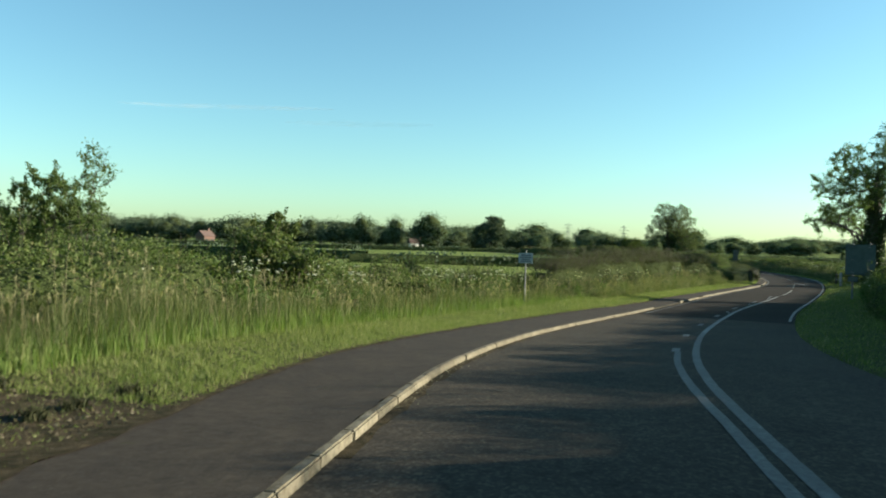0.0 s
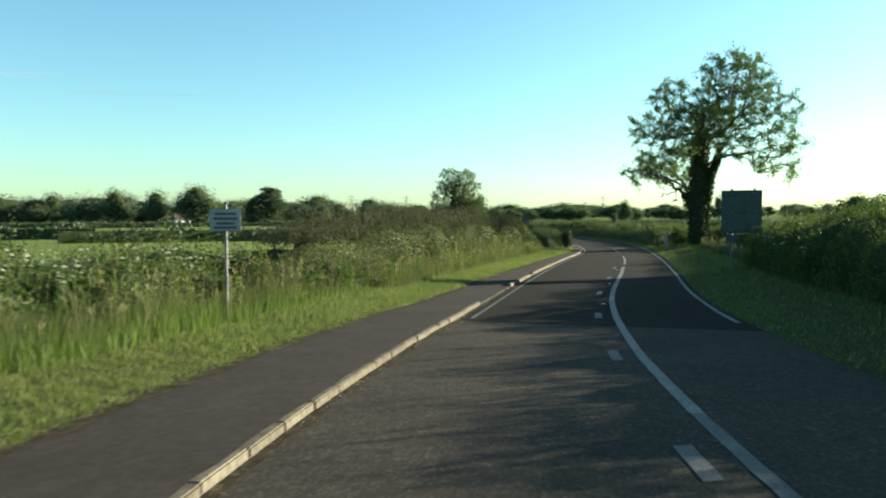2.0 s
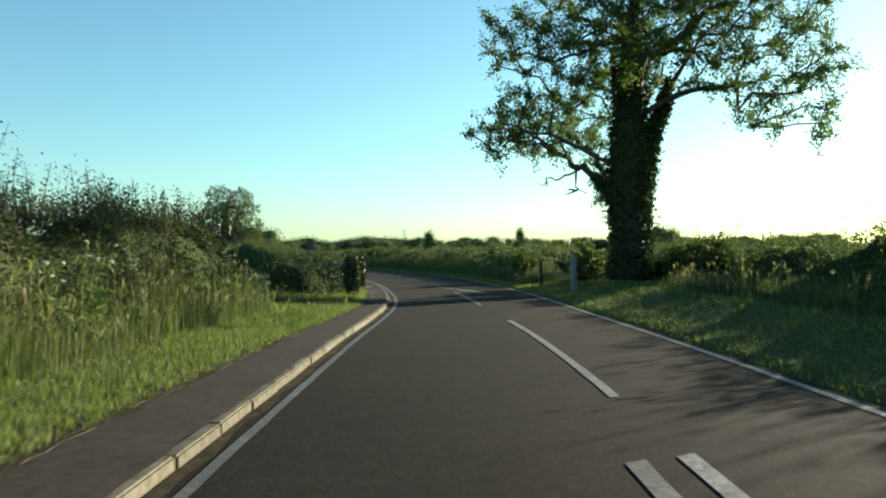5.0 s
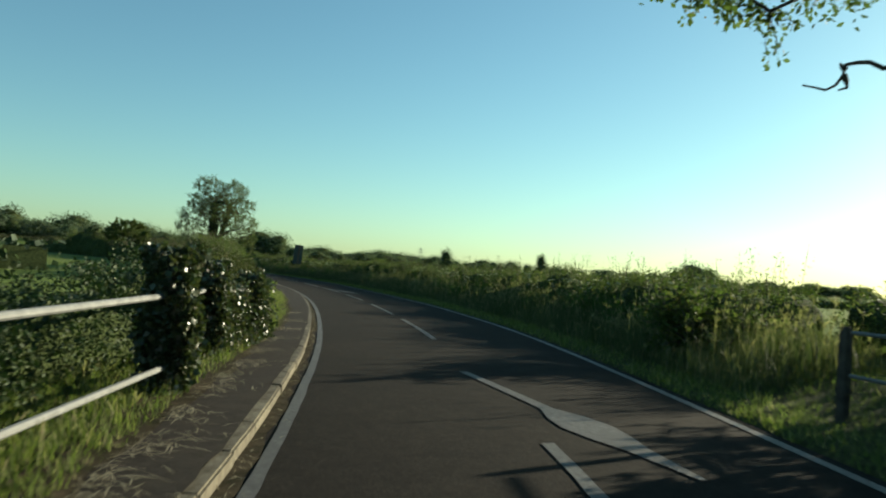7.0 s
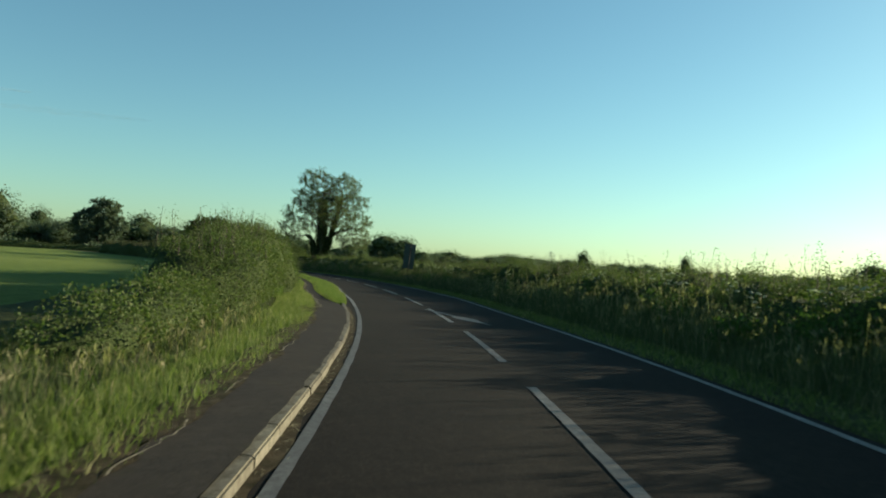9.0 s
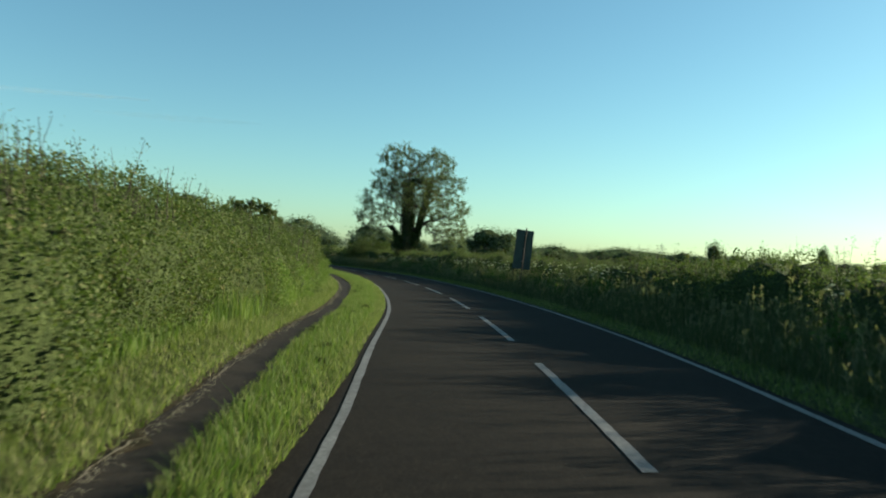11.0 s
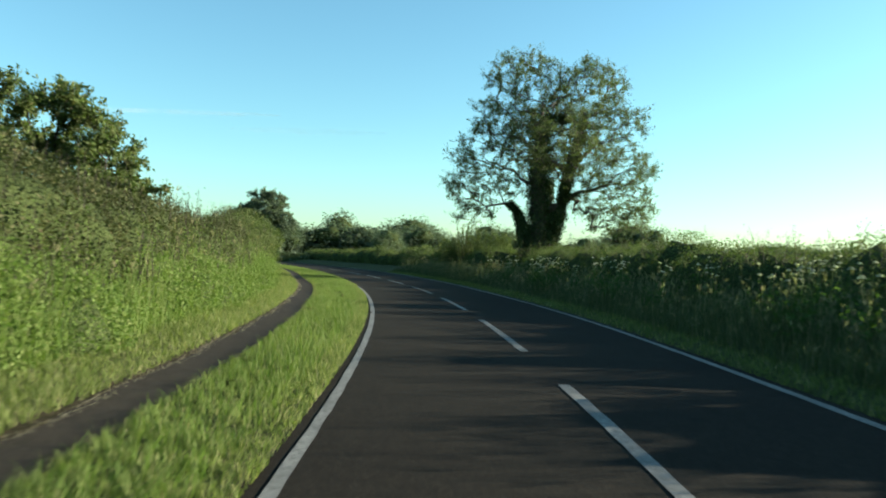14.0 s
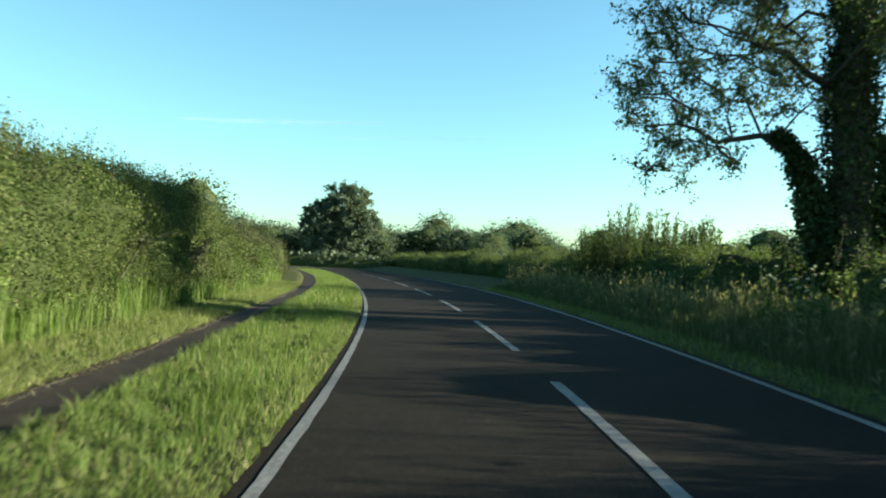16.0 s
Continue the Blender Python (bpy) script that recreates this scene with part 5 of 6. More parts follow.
# ---- far trees, field hedges, houses, pylons ----
def far_tree(lobes, leaf, n):
    ob = thing("far_tree", (0, 0, -80), "distant leafy field tree with a rounded dark crown", "tree", "distant trees")
    vs, fs, n0 = [], [], 0
    cv, cf, c0 = [], [], 0
    for c, r in lobes:
        ph = rng.uniform(0, 6.28, 3)

        def bulge(d):
            return 1 + 0.15 * np.sin(d[:, :1] * 6 + d[:, 2:] * 5 + ph[0]) + 0.1 * np.sin(d[:, 1:2] * 11 + d[:, 2:] * 9 + ph[1]) + 0.07 * np.sin(d[:, :1] * 19 + d[:, 1:2] * 17 + ph[2])

        d = unit(rng.normal(size=(n, 3)))
        p = np.array(c) + d * np.array(r) * rng.uniform(0.2, 1.0, (n, 1)) ** 0.35 * bulge(d)
        v, f = leaf_arrays(p, leaf, 0.8, 0.1, d * 0.3)
        vs.append(v)
        fs.append(f + n0)
        n0 += len(v)
        a, b = np.meshgrid(np.linspace(0, 2 * np.pi, 15)[:-1], np.linspace(0.05, np.pi - 0.05, 9))
        q = np.stack([np.cos(a) * np.sin(b), np.sin(a) * np.sin(b), np.cos(b)], -1).reshape(-1, 3)
        cv.append(np.array(c) + q * np.array(r) * 0.58 * bulge(q) * rng.uniform(0.9, 1.08, (len(q), 1)))
        s, t = np.meshgrid(np.arange(14), np.arange(8))
        s, t = s.ravel(), t.ravel()
        ring = np.stack([t * 14 + s, t * 14 + 14 + s, t * 14 + 14 + (s + 1) % 14, t * 14 + (s + 1) % 14], 1) + c0
        cf.append(ring)
        c0 += len(q)
    child("inner_growth", mesh_from("inner_growth", np.concatenate(cv), np.concatenate(cf), SHADE_CORE), ob)
    child("crown", mesh_from("crown", np.concatenate(vs), np.concatenate(fs), HAZED_LEAF), ob)
    v, f = tube_arrays([(np.array([[0, 0, -0.5], [0.1, 0, 2], [0, 0, 5]]), np.array([0.4, 0.32, 0.2]))] + [(np.array([[0, 0, 3], np.array(c) * [0.6, 0.6, 0.9]]), np.array([0.2, 0.08])) for c, _ in lobes], 6)
    child("trunk", mesh_from("trunk", v, f, BARK), ob)
    return ob


variants = [
    far_tree([((0, 0, 6.5), (3.6, 3.6, 3.4)), ((2.6, 1, 5), (2.6, 2.6, 2.4)), ((-2.4, -1, 4.6), (2.8, 2.6, 2.4)), ((0, 0, 2.6), (3.8, 3.4, 2.0))], 0.3, 1150),
    far_tree([((0, 0, 5.0), (4.6, 4.2, 3.4)), ((3.4, 0, 4.2), (3.0, 3.0, 2.6)), ((-3.4, 1, 3.8), (3.2, 3.0, 2.6)), ((0.5, 0, 2.0), (5.4, 4.0, 1.8))], 0.3, 1150),
    far_tree([((0, 0, 7.0), (2.4, 2.4, 3.6)), ((1.2, 0, 4.4), (2.4, 2.4, 2.6)), ((-1.4, 0, 3.4), (2.6, 2.4, 2.6))], 0.3, 1150),
]
placed = [0]


def put_tree(x, y, h, wide=1.0):
    k = int(rng.integers(0, 3))
    top = (9.9, 8.4, 10.6)[k]
    s = 1.2 * h / top
    far = max(abs(x - 30), abs(y - 80))
    z = float(np.interp(far, [120, 400, 1200, 3400], [0, 0.4, 9, 30])) - 0.1
    m = pose(x, y, z, 0, 0, rng.uniform(0, 360)) @ Matrix.Diagonal((s * wide, s * wide, s, 1))
    if placed[0] < 3 and k == placed[0]:
        variants[k].matrix_world = m
        placed[0] += 1
    else:
        copy_thing(variants[k], m)


def belt(x0, y0, x1, y1, n, h0, h1, spread, wide=1.1):
    for i in range(n):
        t = (i + rng.uniform(-0.3, 0.3)) / max(1, n - 1)
        put_tree(x0 + (x1 - x0) * t + rng.normal(0, spread), y0 + (y1 - y0) * t + rng.normal(0, spread), rng.uniform(h0, h1), wide * rng.uniform(0.9, 1.3))


for k in range(3):
    variants[k].matrix_world = pose(-160 + k * 14, 318, 0.2)
placed[0] = 3
belt(-190, 312, -20, 336, 26, 7, 11, 7, 1.5)
belt(-420, 560, 60, 620, 34, 10, 15, 16, 2.0)
belt(60, 760, 900, 660, 44, 9, 14, 20, 2.2)
belt(700, 640, 760, 60, 26, 9, 13, 20, 2.2)
belt(-34, 336, 70, 345, 24, 6.5, 9, 6, 1.4)
belt(-260, 380, 120, 400, 18, 9, 13, 8, 1.6)
belt(-330, 180, -180, 310, 12, 8, 12, 8, 1.5)
belt(70, 420, 330, 470, 22, 6, 9, 10, 1.6)
belt(150, 640, 620, 560, 26, 8, 12, 14, 1.8)
belt(330, 420, 480, 180, 12, 6, 9, 10, 1.6)
belt(420, 200, 420, -40, 6, 6, 9, 10, 1.6)
for x, y, h, w in ((141, 284, 8.0, 1.1), (219, 253, 10.0, 1.0), (262, 404, 13, 0.9), (-14, 283, 12, 1.2), (-27, 288, 10.5, 1.4), (-40, 290, 11, 1.3), (108, 340, 6.5, 1.1), (170, 330, 6, 1.1), (60, 286, 5.5, 1.2), (78, 300, 5, 1.2), (120, 250, 3.6, 1.2), (180, 200, 3.6, 1.2)):
    put_tree(x, y, h, w)


def make_vapour(name, thick):
    m, nt, b = mat(name, 1.0, 0.0)
    b.inputs["Base Color"].default_value = (0.85, 0.86, 0.88, 1)
    clear = nt.nodes.new("ShaderNodeBsdfTransparent")
    ms = nt.nodes.new("ShaderNodeMixShader")
    nt.links.new(ramp(nt, noise_tex(nt, 0.012, 5.0, 0.6), [(0.3, (0.0,)), (0.75, (thick,))]), ms.inputs[0])
    nt.links.new(clear.outputs[0], ms.inputs[1])
    nt.links.new(b.outputs[0], ms.inputs[2])
    nt.links.new(ms.outputs[0], nt.nodes["Material Output"].inputs[0])
    return m


def vapour_trail(az0, az1, el0, el1, wide, thick):
    """A thin streak of vapour, about four kilometres off."""
    t = np.linspace(0, 1, 28)
    az, el = np.radians(az0 + (az1 - az0) * t), np.radians(el0 + (el1 - el0) * t)
    p = np.stack([20 + 4000 * np.sin(az), 80 + 4000 * np.cos(az), 4000 * np.tan(el) + rng.normal(0, 1.5, 28)], 1)
    v, f = tube_arrays([(p, wide * np.sin(np.pi * (0.04 + 0.92 * t)) ** 0.6)], 8)
    tagged(new("backdrop", smooth(mesh_from("backdrop", v, f, make_vapour("thin_vapour", thick)))), "faint white vapour trail high in the clear sky", "cloud", kind="structure")


vapour_trail(-25.5, -10.5, 9.1, 9.75, 11.0, 0.12)
vapour_trail(-14.0, -3.0, 8.6, 8.9, 14.0, 0.07)


def field_hedge(x0, y0, x1, y1, h, label):
    """A clipped field hedge, far off."""
    n = int(math.hypot(x1 - x0, y1 - y0) * 24)
    t = rng.random((n, 1))
    a, b = np.array([x0, y0, 0.0]), np.array([x1, y1, 0.0])
    c = a + (b - a) * t + rng.normal(0, 0.5, (n, 3)) * [1, 1, 0]
    c[:, 2] = h * rng.random(n) ** 0.7 * (0.85 + 0.25 * np.sin(c[:, 0] * 0.35) * np.cos(c[:, 1] * 0.23)) + 0.15
    v, f = leaf_arrays(c, 0.45, 0.8, 0.0)
    at = (a + b) / 2
    ob = thing("field_hedge", tuple(at), label, "hedge", "field hedges")
    child("leaves", mesh_from("leaves", v - at, f, HAZED_LEAF), ob)
    w = unit(np.array([[-(b - a)[1], (b - a)[0], 0]]))[0] * 0.5
    k = np.array([a - w, a + w, b - w, b + w])
    # a solid box in the inner shade colour fills the hedge
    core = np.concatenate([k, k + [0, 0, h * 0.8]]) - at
    child("inner_growth", mesh_from("inner_growth", core, np.array([[0, 2, 6, 4], [1, 5, 7, 3], [4, 6, 7, 5]]), SHADE_CORE), ob)


field_hedge(-150, 240, 22, 262, 1.8, "dark clipped hedge across the far pasture")
field_hedge(-15, 95, 24, 104, 1.5, "clipped hedge between the pastures")
field_hedge(-150, 150, -15, 112, 1.6, "clipped hedge between the pastures")
field_hedge(60, 240, 260, 215, 1.6, "low hedge between the far fields")
field_hedge(70, 150, 260, 120, 1.6, "low hedge between the far fields")
field_hedge(48, 300, 240, 330, 1.8, "low hedge between the far fields")


def house(x, y, w, d, h, wall, label, turn):
    ob = thing("house", (x, y, 0.0), label, "house", "distant houses", turn)
    part("wall", box_bm((w, d, h), (0, 0, h / 2)), wall, ob)
    bm = bmesh.new()
    o = 0.35
    pts = [bm.verts.new(p) for p in ((-w / 2 - o, -d / 2 - o, h - 0.1), (w / 2 + o, -d / 2 - o, h - 0.1), (w / 2 + o, d / 2 + o, h - 0.1), (-w / 2 - o, d / 2 + o, h - 0.1), (-w / 2 - o, 0, h + d * 0.45), (w / 2 + o, 0, h + d * 0.45))]
    for q in ((0, 1, 5, 4), (2, 3, 4, 5), (0, 4, 3), (1, 2, 5), (3, 2, 1, 0)):
        bm.faces.new([pts[i] for i in q])
    roof = part("roof", bm, ROOF, ob)
    part("chimney", box_bm((0.7, 0.7, 1.8), (w * 0.3, 0, h + d * 0.45), 0.03), BRICK, roof)
    for k in (-0.28, 0.28):
        for zz in (1.4, 3.9):
            if zz < h - 0.5:
                part("window", box_bm((1.1, 0.08, 1.2), (k * w, -d / 2 - 0.02, zz)), GLASS_DARK, ob)


house(-97, 283, 5, 4.5, 3.0, BRICK, "distant red-brick house with a tiled roof among trees", 62)
house(-20, 300, 5, 4, 2.6, RENDERED, "distant white cottage among trees", 20)


def pylon(x, y, h):
    ob = thing("pylon", (x, y, 5.0), "distant grey lattice electricity pylon", "pylon", "electricity pylons")
    for sx in (-1, 1):
        for sy in (-1, 1):
            part("leg", rod_bm((sx * h * 0.1, sy * h * 0.1, -3), (sx * 0.4, sy * 0.4, h), 0.22, 0.12, 4), STEEL, ob)
    for k, w in ((0.62, 0.2), (0.76, 0.24), (0.9, 0.17)):
        part("arm", box_bm((h * w * 2, 0.35, 0.4), (0, 0, h * k)), STEEL, ob)
    for k in (0.15, 0.35, 0.5):
        r = h * 0.1 * (1 - k)
        part("brace", rod_bm((-r, -r, h * k), (r, r, h * (k + 0.14)), 0.12, None, 4), STEEL, ob)
        part("brace", rod_bm((r, -r, h * k), (-r, r, h * (k + 0.14)), 0.12, None, 4), STEEL, ob)


pylon(118, 900, 26)
pylon(190, 940, 26)
pylon(470, 980, 28)


# ---- signs, posts, gates ----
def village_sign():
    """The large sign seen from behind, on two posts."""
    z0 = float(ground_z(21.0, 42.0))
    ob = thing("road_sign", (20.68, 42.42, z0), "large road sign seen from its plain grey back on two posts", "road sign", turn=-38)
    w, h, low = 1.47, 1.66, 1.62 - z0
    panel = part("panel", box_bm((w, 0.02, h), (0, 0, low + h / 2), 0.008), SIGN_BACK, ob)
    for k in (0.08, 0.5, 0.92):
        part("rail", box_bm((w - 0.06, 0.03, 0.05), (0, -0.026, low + h * k), 0.006), SIGN_BACK, panel, "grey channel rail")
    for s in (-0.36, 0.46):
        part("post", rod_bm((s, 0.06, -0.4), (s, 0.06, low + h + 0.04), 0.045, None, 14), POST_GREY, ob)
        part("cap", rod_bm((s, 0.06, low + h + 0.04), (s, 0.06, low + h + 0.075), 0.05, 0.03, 14), POST_GREY, ob)
        for k in (0.08, 0.5, 0.92):
            part("clip", box_bm((0.13, 0.05, 0.04), (s, -0.035, low + h * k), 0.005), POST_GREY, ob)
    part("small_plate", box_bm((0.5, 0.015, 0.3), (-0.3, -0.15, low - 0.22), 0.006), SIGN_BACK, ob, "small grey plate fixed to a post")


def lone_sign():
    """The tall narrow sign further on, seen from behind, leaning a little."""
    z0 = float(ground_z(46.7, 136.6))
    ob = thing("road_sign", (46.7, 136.6, z0), "tall narrow road sign seen from its grey back, leaning slightly", "road sign")
    ob.matrix_world = pose(46.48, 136.6, z0, 0, 4.4, 4)
    h, low = 1.9, 1.2 - z0
    panel = part("panel", box_bm((0.9, 0.02, h), (0, 0, low + h / 2), 0.008), SIGN_BACK, ob)
    for k in (0.2, 0.52, 0.85):
        part("rail", box_bm((0.84, 0.03, 0.05), (0, -0.026, low + h * k), 0.006), SIGN_BACK, panel, "grey channel rail")
        part("clip", box_bm((0.13, 0.05, 0.04), (0.02, -0.06, low + h * k), 0.005), STEEL, ob)
    part("post", rod_bm((0.02, -0.075, -0.4), (0.02, -0.075, low + h + 0.07), 0.03, None, 14), IRON, ob)
    part("cap", rod_bm((0.02, -0.075, low + h + 0.07), (0.02, -0.075, low + h + 0.1), 0.04, 0.03, 14), IRON, ob)


def notice():
    """The small board on a post in the long grass."""
    z0 = float(ground_z(1.8, 31.5))
    ob = thing("notice_board", (1.8, 31.5, z0), "small grey notice board with worn print on a metal post", "sign", turn=-8)
    top = 2.5 - z0
    part("post", rod_bm((0, 0, -0.3), (0, 0, top), 0.03, None, 12), STEEL, ob)
    part("cap", rod_bm((0, 0, top), (0, 0, top + 0.05), 0.04, 0.025, 12), IRON, ob)
    board = part("board", box_bm((0.58, 0.02, 0.42), (0, -0.05, top - 0.3), 0.01), SIGN_FACE, ob)
    for k, w in ((0.12, 0.4), (0.03, 0.46), (-0.06, 0.34), (-0.14, 0.42)):
        part("print_bar", box_bm((w, 0.004, 0.045), (0, -0.062, top - 0.3 + k)), DARK_PRINT, board, "line of worn unreadable print")


village_sign()
lone_sign()
notice()


def ivy_coat(name, ob, h, r, n, x=0.0, y=0.0):
    z = rng.random(n) ** 0.8 * h
    a = rng.uniform(0, 6.28, n)
    rr = (r * (1 + 0.35 * np.sin(z * 5 + 2 * a)) * np.clip(0.75 + 0.5 * z / h, 0, 1.15)) * rng.uniform(0.6, 1.1, n)
    c = np.stack([x + np.cos(a) * rr, y + np.sin(a) * rr, z], 1)
    v, f = leaf_arrays(c, 0.06, 0.9, 0.6, np.stack([np.cos(a), np.sin(a), 0 * a], 1))
    child(name, mesh_from(name, v, f, GLOSSY_IVY), ob, "thick coat of glossy ivy leaves")


def ivy_post(x, y, h, r, n):
    ob = thing("gate_post", (x, y, float(ground_z(x, y))), "wooden gate post smothered in glossy ivy", "gate post", "ivy gate posts")
    part("post", box_bm((0.2, 0.2, h + 0.3), (0, 0, h / 2 - 0.15), 0.015), OLD_WOOD, ob)
    ivy_coat("ivy", ob, h + 0.15, r, n)


for x, y, h, r, n in ((23.15, 65.0, 1.0, 0.17, 3200), (24.76, 68.45, 1.12, 0.2, 5200), (25.52, 70.85, 1.02, 0.19, 4600), (26.38, 72.4, 0.9, 0.15, 3000)):
    ivy_post(x, y, h, r, n)


def ivy_screen(a, b, h, n, label="curtain of glossy ivy trailing over the rails"):
    """Trailing ivy between two points: stems with leaves all along."""
    m = (np.array(a) + np.array(b)) / 2
    ob = thing("ivy_screen", (m[0], m[1], float(ground_z(m[0], m[1]))), label, "ivy", "ivy by the gate")
    d = np.array(b) - np.array(a)
    stems, cs = [], []
    for _ in range(34):
        u, w = rng.uniform(-0.5, 0.5, 2)
        top = h * rng.uniform(0.55, 1.05)
        s = np.linspace(0, 1, 7)[:, None]
        p = np.concatenate([d * (u + (w - u) * 0.4 * s) + rng.normal(0, 0.035, (7, 2)), top * s], 1)
        stems.append((p, np.linspace(0.008, 0.003, 7)))
        k = rng.integers(0, 7, n // 34)
        cs.append(p[k] + rng.normal(0, 0.05, (len(k), 3)))
    c = np.concatenate(cs)
    c = c[c[:, 2] > 0.03]
    v, f = leaf_arrays(c, 0.055, 0.85, 0.5, np.array([[0.5, -0.6, 0.1]]))
    child("leaves", mesh_from("leaves", v, f, GLOSSY_IVY), ob)
    v, f = tube_arrays(stems, 3)
    tagged(child("stem_growth", mesh_from("stem_growth", v, f, BARK), ob), kind="stuff")


ivy_screen((25.62, 70.9), (26.34, 72.25), 0.92, 2600)
ivy_screen((26.44, 72.5), (27.0, 73.7), 0.9, 2200)
for y in (74.2, 76.0, 77.8):  # ivy hanging on the face of the hedge
    ivy_screen((float(fout(y)) - 0.72, y), (float(fout(y + 1.6)) - 0.72, y + 1.6), rng.uniform(0.75, 1.0), 1700, "curtain of glossy ivy hanging on the hedge face")


def rails(name, a, b, heights, label, r, material, extra=()):
    m = (Vector(a) + Vector(b)) / 2
    z0 = float(ground_z(m.x, m.y))
    ob = thing(name, (m.x, m.y, z0), label, "fence", "rail fences")
    for h in heights:
        part("rail", rod_bm((a[0] - m.x, a[1] - m.y, h), (b[0] - m.x, b[1] - m.y, h + 0.02), r, None, 10), material, ob)
    for t in extra:
        x, y = a[0] + (b[0] - a[0]) * t - m.x, a[1] + (b[1] - a[1]) * t - m.y
        part("upright", rod_bm((x, y, -0.15), (x, y, max(heights) + 0.02), r * 1.1, None, 8), material, ob)


rails("rail_fence", (23.2, 65.1), (24.72, 68.36), (0.82, 0.22), "two pale metal rails between ivy-covered posts", 0.026, STEEL)
rails("rail_fence", (24.8, 68.55), (25.48, 70.75), (0.8, 0.24), "two pale metal rails half grown over with ivy", 0.024, STEEL)
rails("rail_fence", (25.56, 70.95), (26.34, 72.3), (0.78, 0.22), "two pale metal rails half grown over with ivy", 0.024, STEEL)
rails("rail_fence", (21.95, 65.65), (23.08, 65.05), (0.82, 0.22), "two dull metal rails beside an ivy-covered post", 0.025, POST_GREY, (0.03,))


def plain_post(x, y, h, w, material, label):
    ob = thing("gate_post", (x, y, float(ground_z(x, y))), label, "gate post", "gate posts")
    bm = box_bm((w, w, h + 0.3), (0, 0, h / 2 - 0.15), 0.012)
    part("post", bm, material, ob)
    part("post_top", box_bm((w * 0.86, w * 0.86, 0.05), (0, 0, h + 0.02), 0.015), material, ob)
    part("hinge", box_bm((0.05, w + 0.06, 0.05), (0, 0, h * 0.35), 0.004), IRON, ob)


plain_post(29.62, 63.15, 1.06, 0.14, WHITE_WOOD, "pale painted square gate post beside the road")
plain_post(30.85, 66.5, 0.9, 0.1, BARK, "dark weathered wooden gate post")
rails("rail_fence", (30.8, 66.4), (29.68, 63.3), (0.88, 0.46), "two grey rails closing the field entrance", 0.02, POST_GREY)


# ---- road studs, drain, litter of straw by the kerb ----
def stud(y):
    x = float(mid_x(y)) - 0.27
    ob = thing("road_stud", (x, y, float(rise(y))), "small pale reflecting road stud set in the asphalt", "road stud", "road studs")
    part("casting", box_bm((0.14, 0.22, 0.02), (0, 0, 0.008), 0.006), IRON, ob)
    part("reflector", box_bm((0.1, 0.06, 0.018), (0, -0.03, 0.02), 0.005), STUD, ob)


for y in (34.3, 40.2, 46.0):
    stud(y)

n = 700
sy = rng.uniform(1.5, 8.0, n)
sx = fout(sy) - np.abs(rng.normal(0, 1.3, n))
v, f = leaf_arrays(np.stack([sx, sy, ground_z(sx, sy) + 0.01], 1), 0.03, 0.9, 0.0)
tagged(new("gravel", mesh_from("gravel", v, f, KERB)), "loose pale grit on the bare soil", "gravel", kind="stuff")


def drain(x, y):
    """A cast-iron gully grating in the gutter."""
    ob = thing("drain_grating", (x, y, float(rise(y))), "rusty cast-iron drain grating set in the road edge", "drain")
    part("frame", box_bm((0.42, 0.4, 0.02), (0, 0, -0.004), 0.005), IRON, ob)
    for k in range(7):
        part("bar", box_bm((0.4, 0.03, 0.022), (0, -0.15 + k * 0.05, 0.0), 0.004), IRON, ob)


drain(39.28, 158.0)

def straw_arrays(x, y, z, length, width):
    """Dry blades lying about on the ground, each a thin bent strip."""
    n = len(x)
    a = rng.uniform(0, 6.28, n)
    d = np.stack([np.cos(a), np.sin(a), 0 * a], 1) * (length * rng.uniform(0.3, 1.2, n))[:, None]
    w = np.stack([-np.sin(a), np.cos(a), 0 * a], 1)
    c = np.stack([x, y, z + 0.004 + rng.uniform(0.0, 0.012, n)], 1)
    bow = w * (length * rng.normal(0, 0.12, n))[:, None] + np.array([0, 0, 0.012])
    v = np.stack([c - d / 2 - w * width / 4, c - d / 2 + w * width / 4, c + bow + w * width / 2, c + bow - w * width / 2, c + d / 2], 1)
    f = np.arange(n)[:, None] * 5
    return v.reshape(-1, 3), [f + [0, 3, 2, 1], f + [3, 4, 2]]


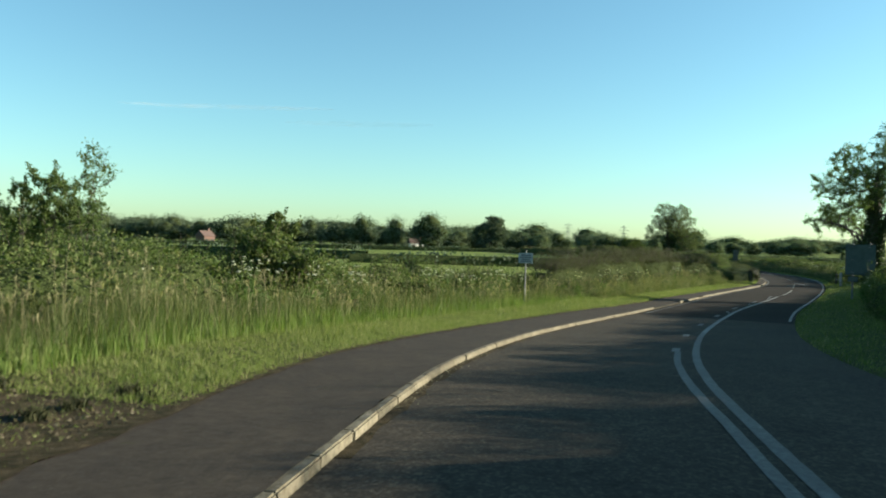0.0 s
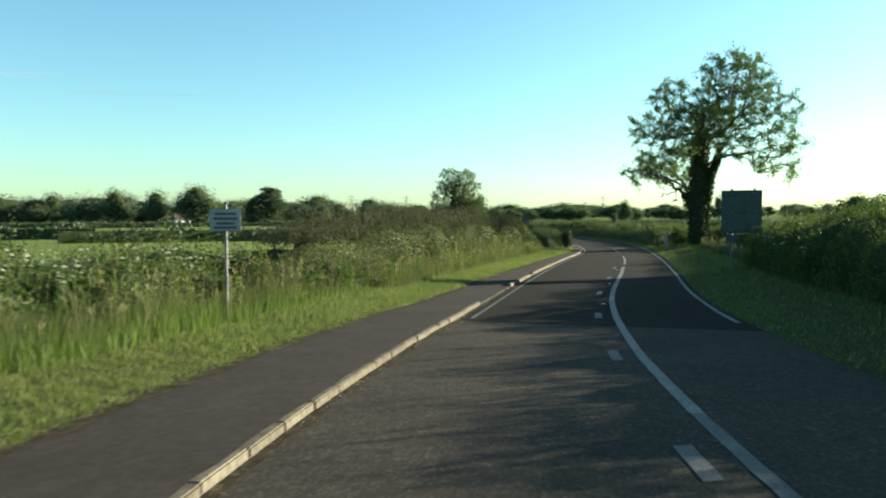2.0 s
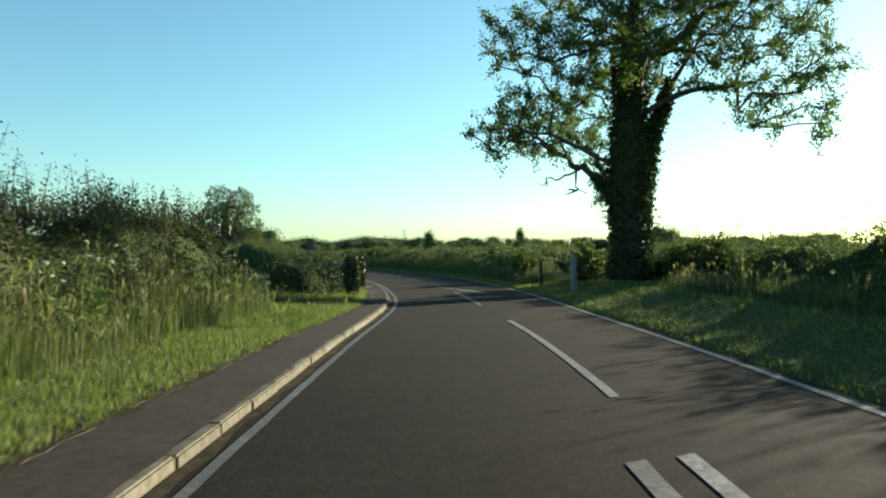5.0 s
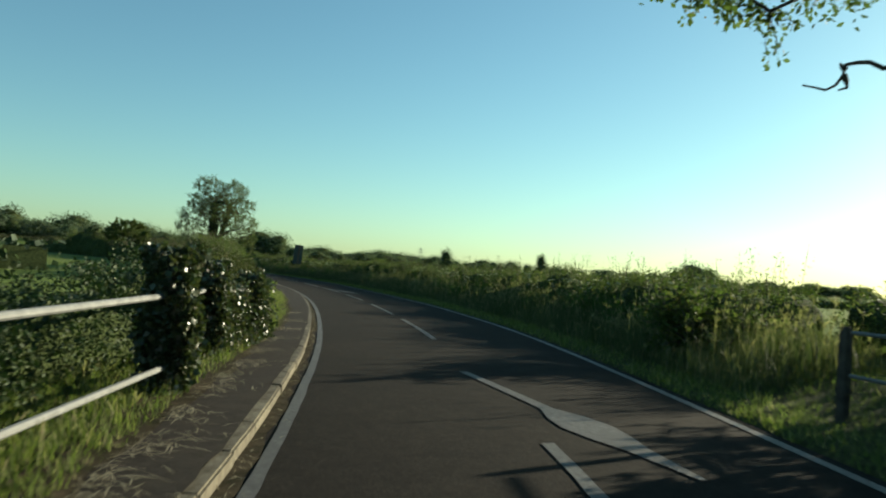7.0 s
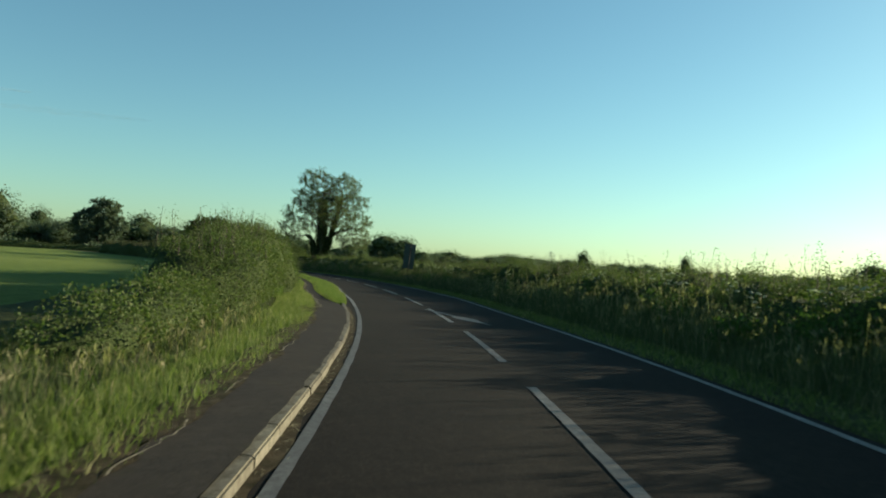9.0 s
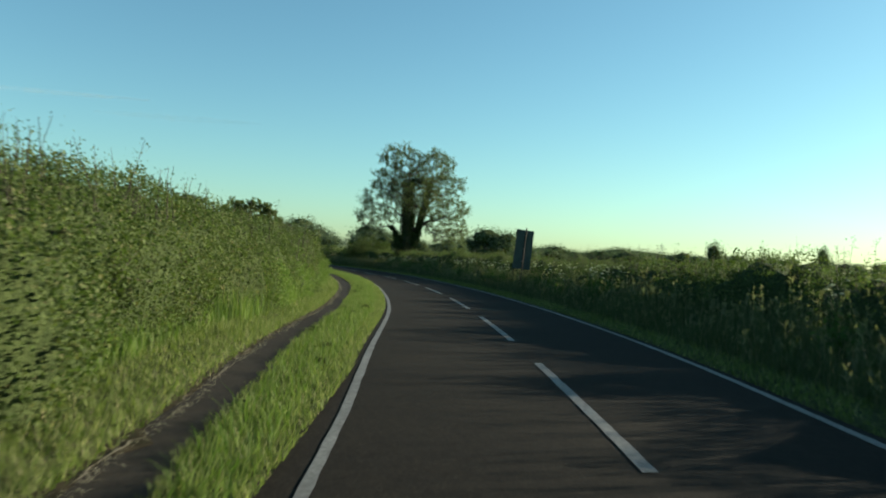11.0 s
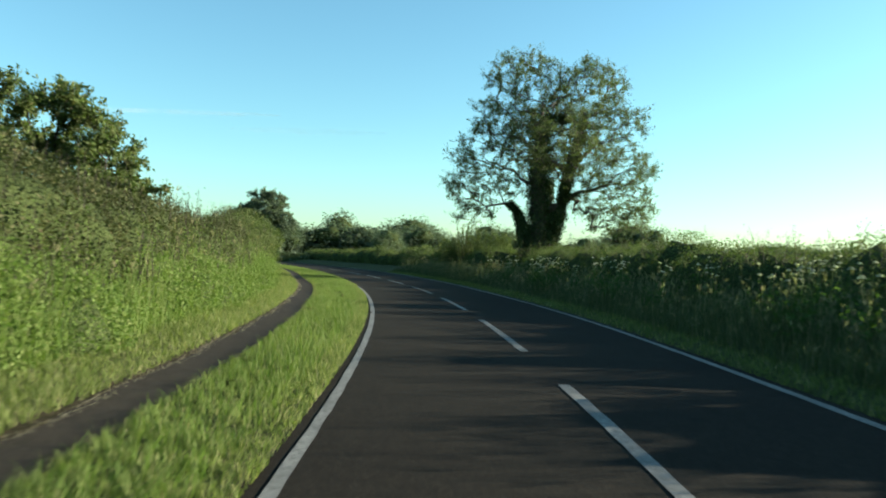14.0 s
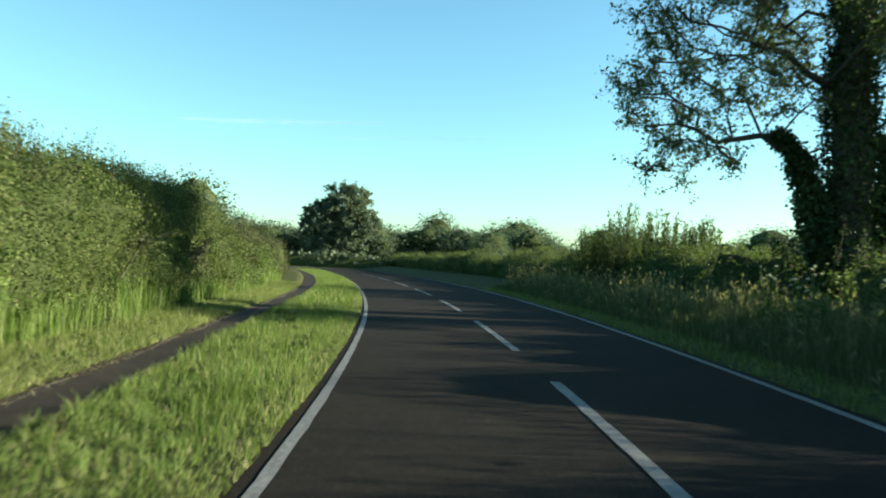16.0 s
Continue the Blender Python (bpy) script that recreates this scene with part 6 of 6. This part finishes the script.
n = 900
sy = np.concatenate([rng.uniform(8, 34, n // 2), rng.uniform(60, 100, n // 2)])
sx = kerb_x(sy) + np.abs(rng.normal(0.05, 0.06, n))
v, f = straw_arrays(sx, sy, rise(sy), 0.1, 0.008)
tagged(new("leaf_litter", mesh_from("leaf_litter", v, f, DRY_STRAW)), "dry straw and leaf litter along the kerb", "litter", kind="stuff")
n = 900
sy = rng.choice([64.2, 65.7, 66.6, 67.5, 68.6, 69.4, 70.3, 71.6, 73.2, 75.1, 77.0, 79.5], n) + rng.normal(0, 0.22, n)
sx = fout(sy) + 0.03 + np.abs(rng.normal(0.0, 0.17, n)) * (0.35 + np.abs(np.sin(sy * 1.9)))
v, f = straw_arrays(sx, sy, walk_z(sy), 0.22, 0.007)
tagged(new("leaf_litter", mesh_from("leaf_litter", v, f, DRY_STRAW)), "dry grass clippings strewn over the footway edge", "litter", kind="stuff")


n = 4600
sy = rng.uniform(100, 196, n)
sx = fout(sy) + rng.normal(0.08, 0.04, n) + 0.04 * np.sin(sy * 1.7)
v, f = straw_arrays(sx, sy, walk_z(sy), 0.11, 0.006)
tagged(new("leaf_litter", mesh_from("leaf_litter", v, f, DRY_STRAW)), "dry pale straw lining the footway edge", "litter", kind="stuff")

# ---- kerb stones, one by one ----
kerb = tagged(new("kerb"), "row of pale concrete kerb stones beside the footway", "kerb", kind="structure")


def stone_mesh(length, height):
    bm = box_bm((0.115, length, height + 0.2), (0, 0, height / 2 - 0.1), 0.016)
    me = bpy.data.meshes.new("kerb_stone")
    bm.to_mesh(me)
    bm.free()
    me.materials.append(KERB)
    return me


FULL, LOW, BROKEN = stone_mesh(0.91, 0.095), stone_mesh(0.91, 0.012), stone_mesh(0.91, 0.05)
ky = -8.0
count = 0
while ky < 105.0:
    dy = 0.915 / math.hypot(1, float(kerb_x(ky + 0.5) - kerb_x(ky - 0.5)))
    yc = ky + dy / 2
    x0, x1 = float(kerb_x(ky)), float(kerb_x(ky + dy))
    low = 34.9 < yc < 40.1 or yc > 103.2
    broken = 44.0 < yc < 44.9  # a worn stone, sunk towards the road
    ob = new("kerb_stone", LOW if low else BROKEN if broken else FULL)
    ob.parent = kerb
    ang = math.degrees(math.atan2(x1 - x0, dy))
    slope = math.degrees(math.atan2(float(rise(ky + dy) - rise(ky)), 0.915))
    ob.matrix_world = pose((x0 + x1) / 2 - 0.058 + rng.normal(0, 0.005), yc, float(rise(yc)) + rng.normal(0, 0.004), slope + rng.normal(0, 0.15), rng.normal(0, 0.5), -ang + rng.normal(0, 0.3))
    ky += dy
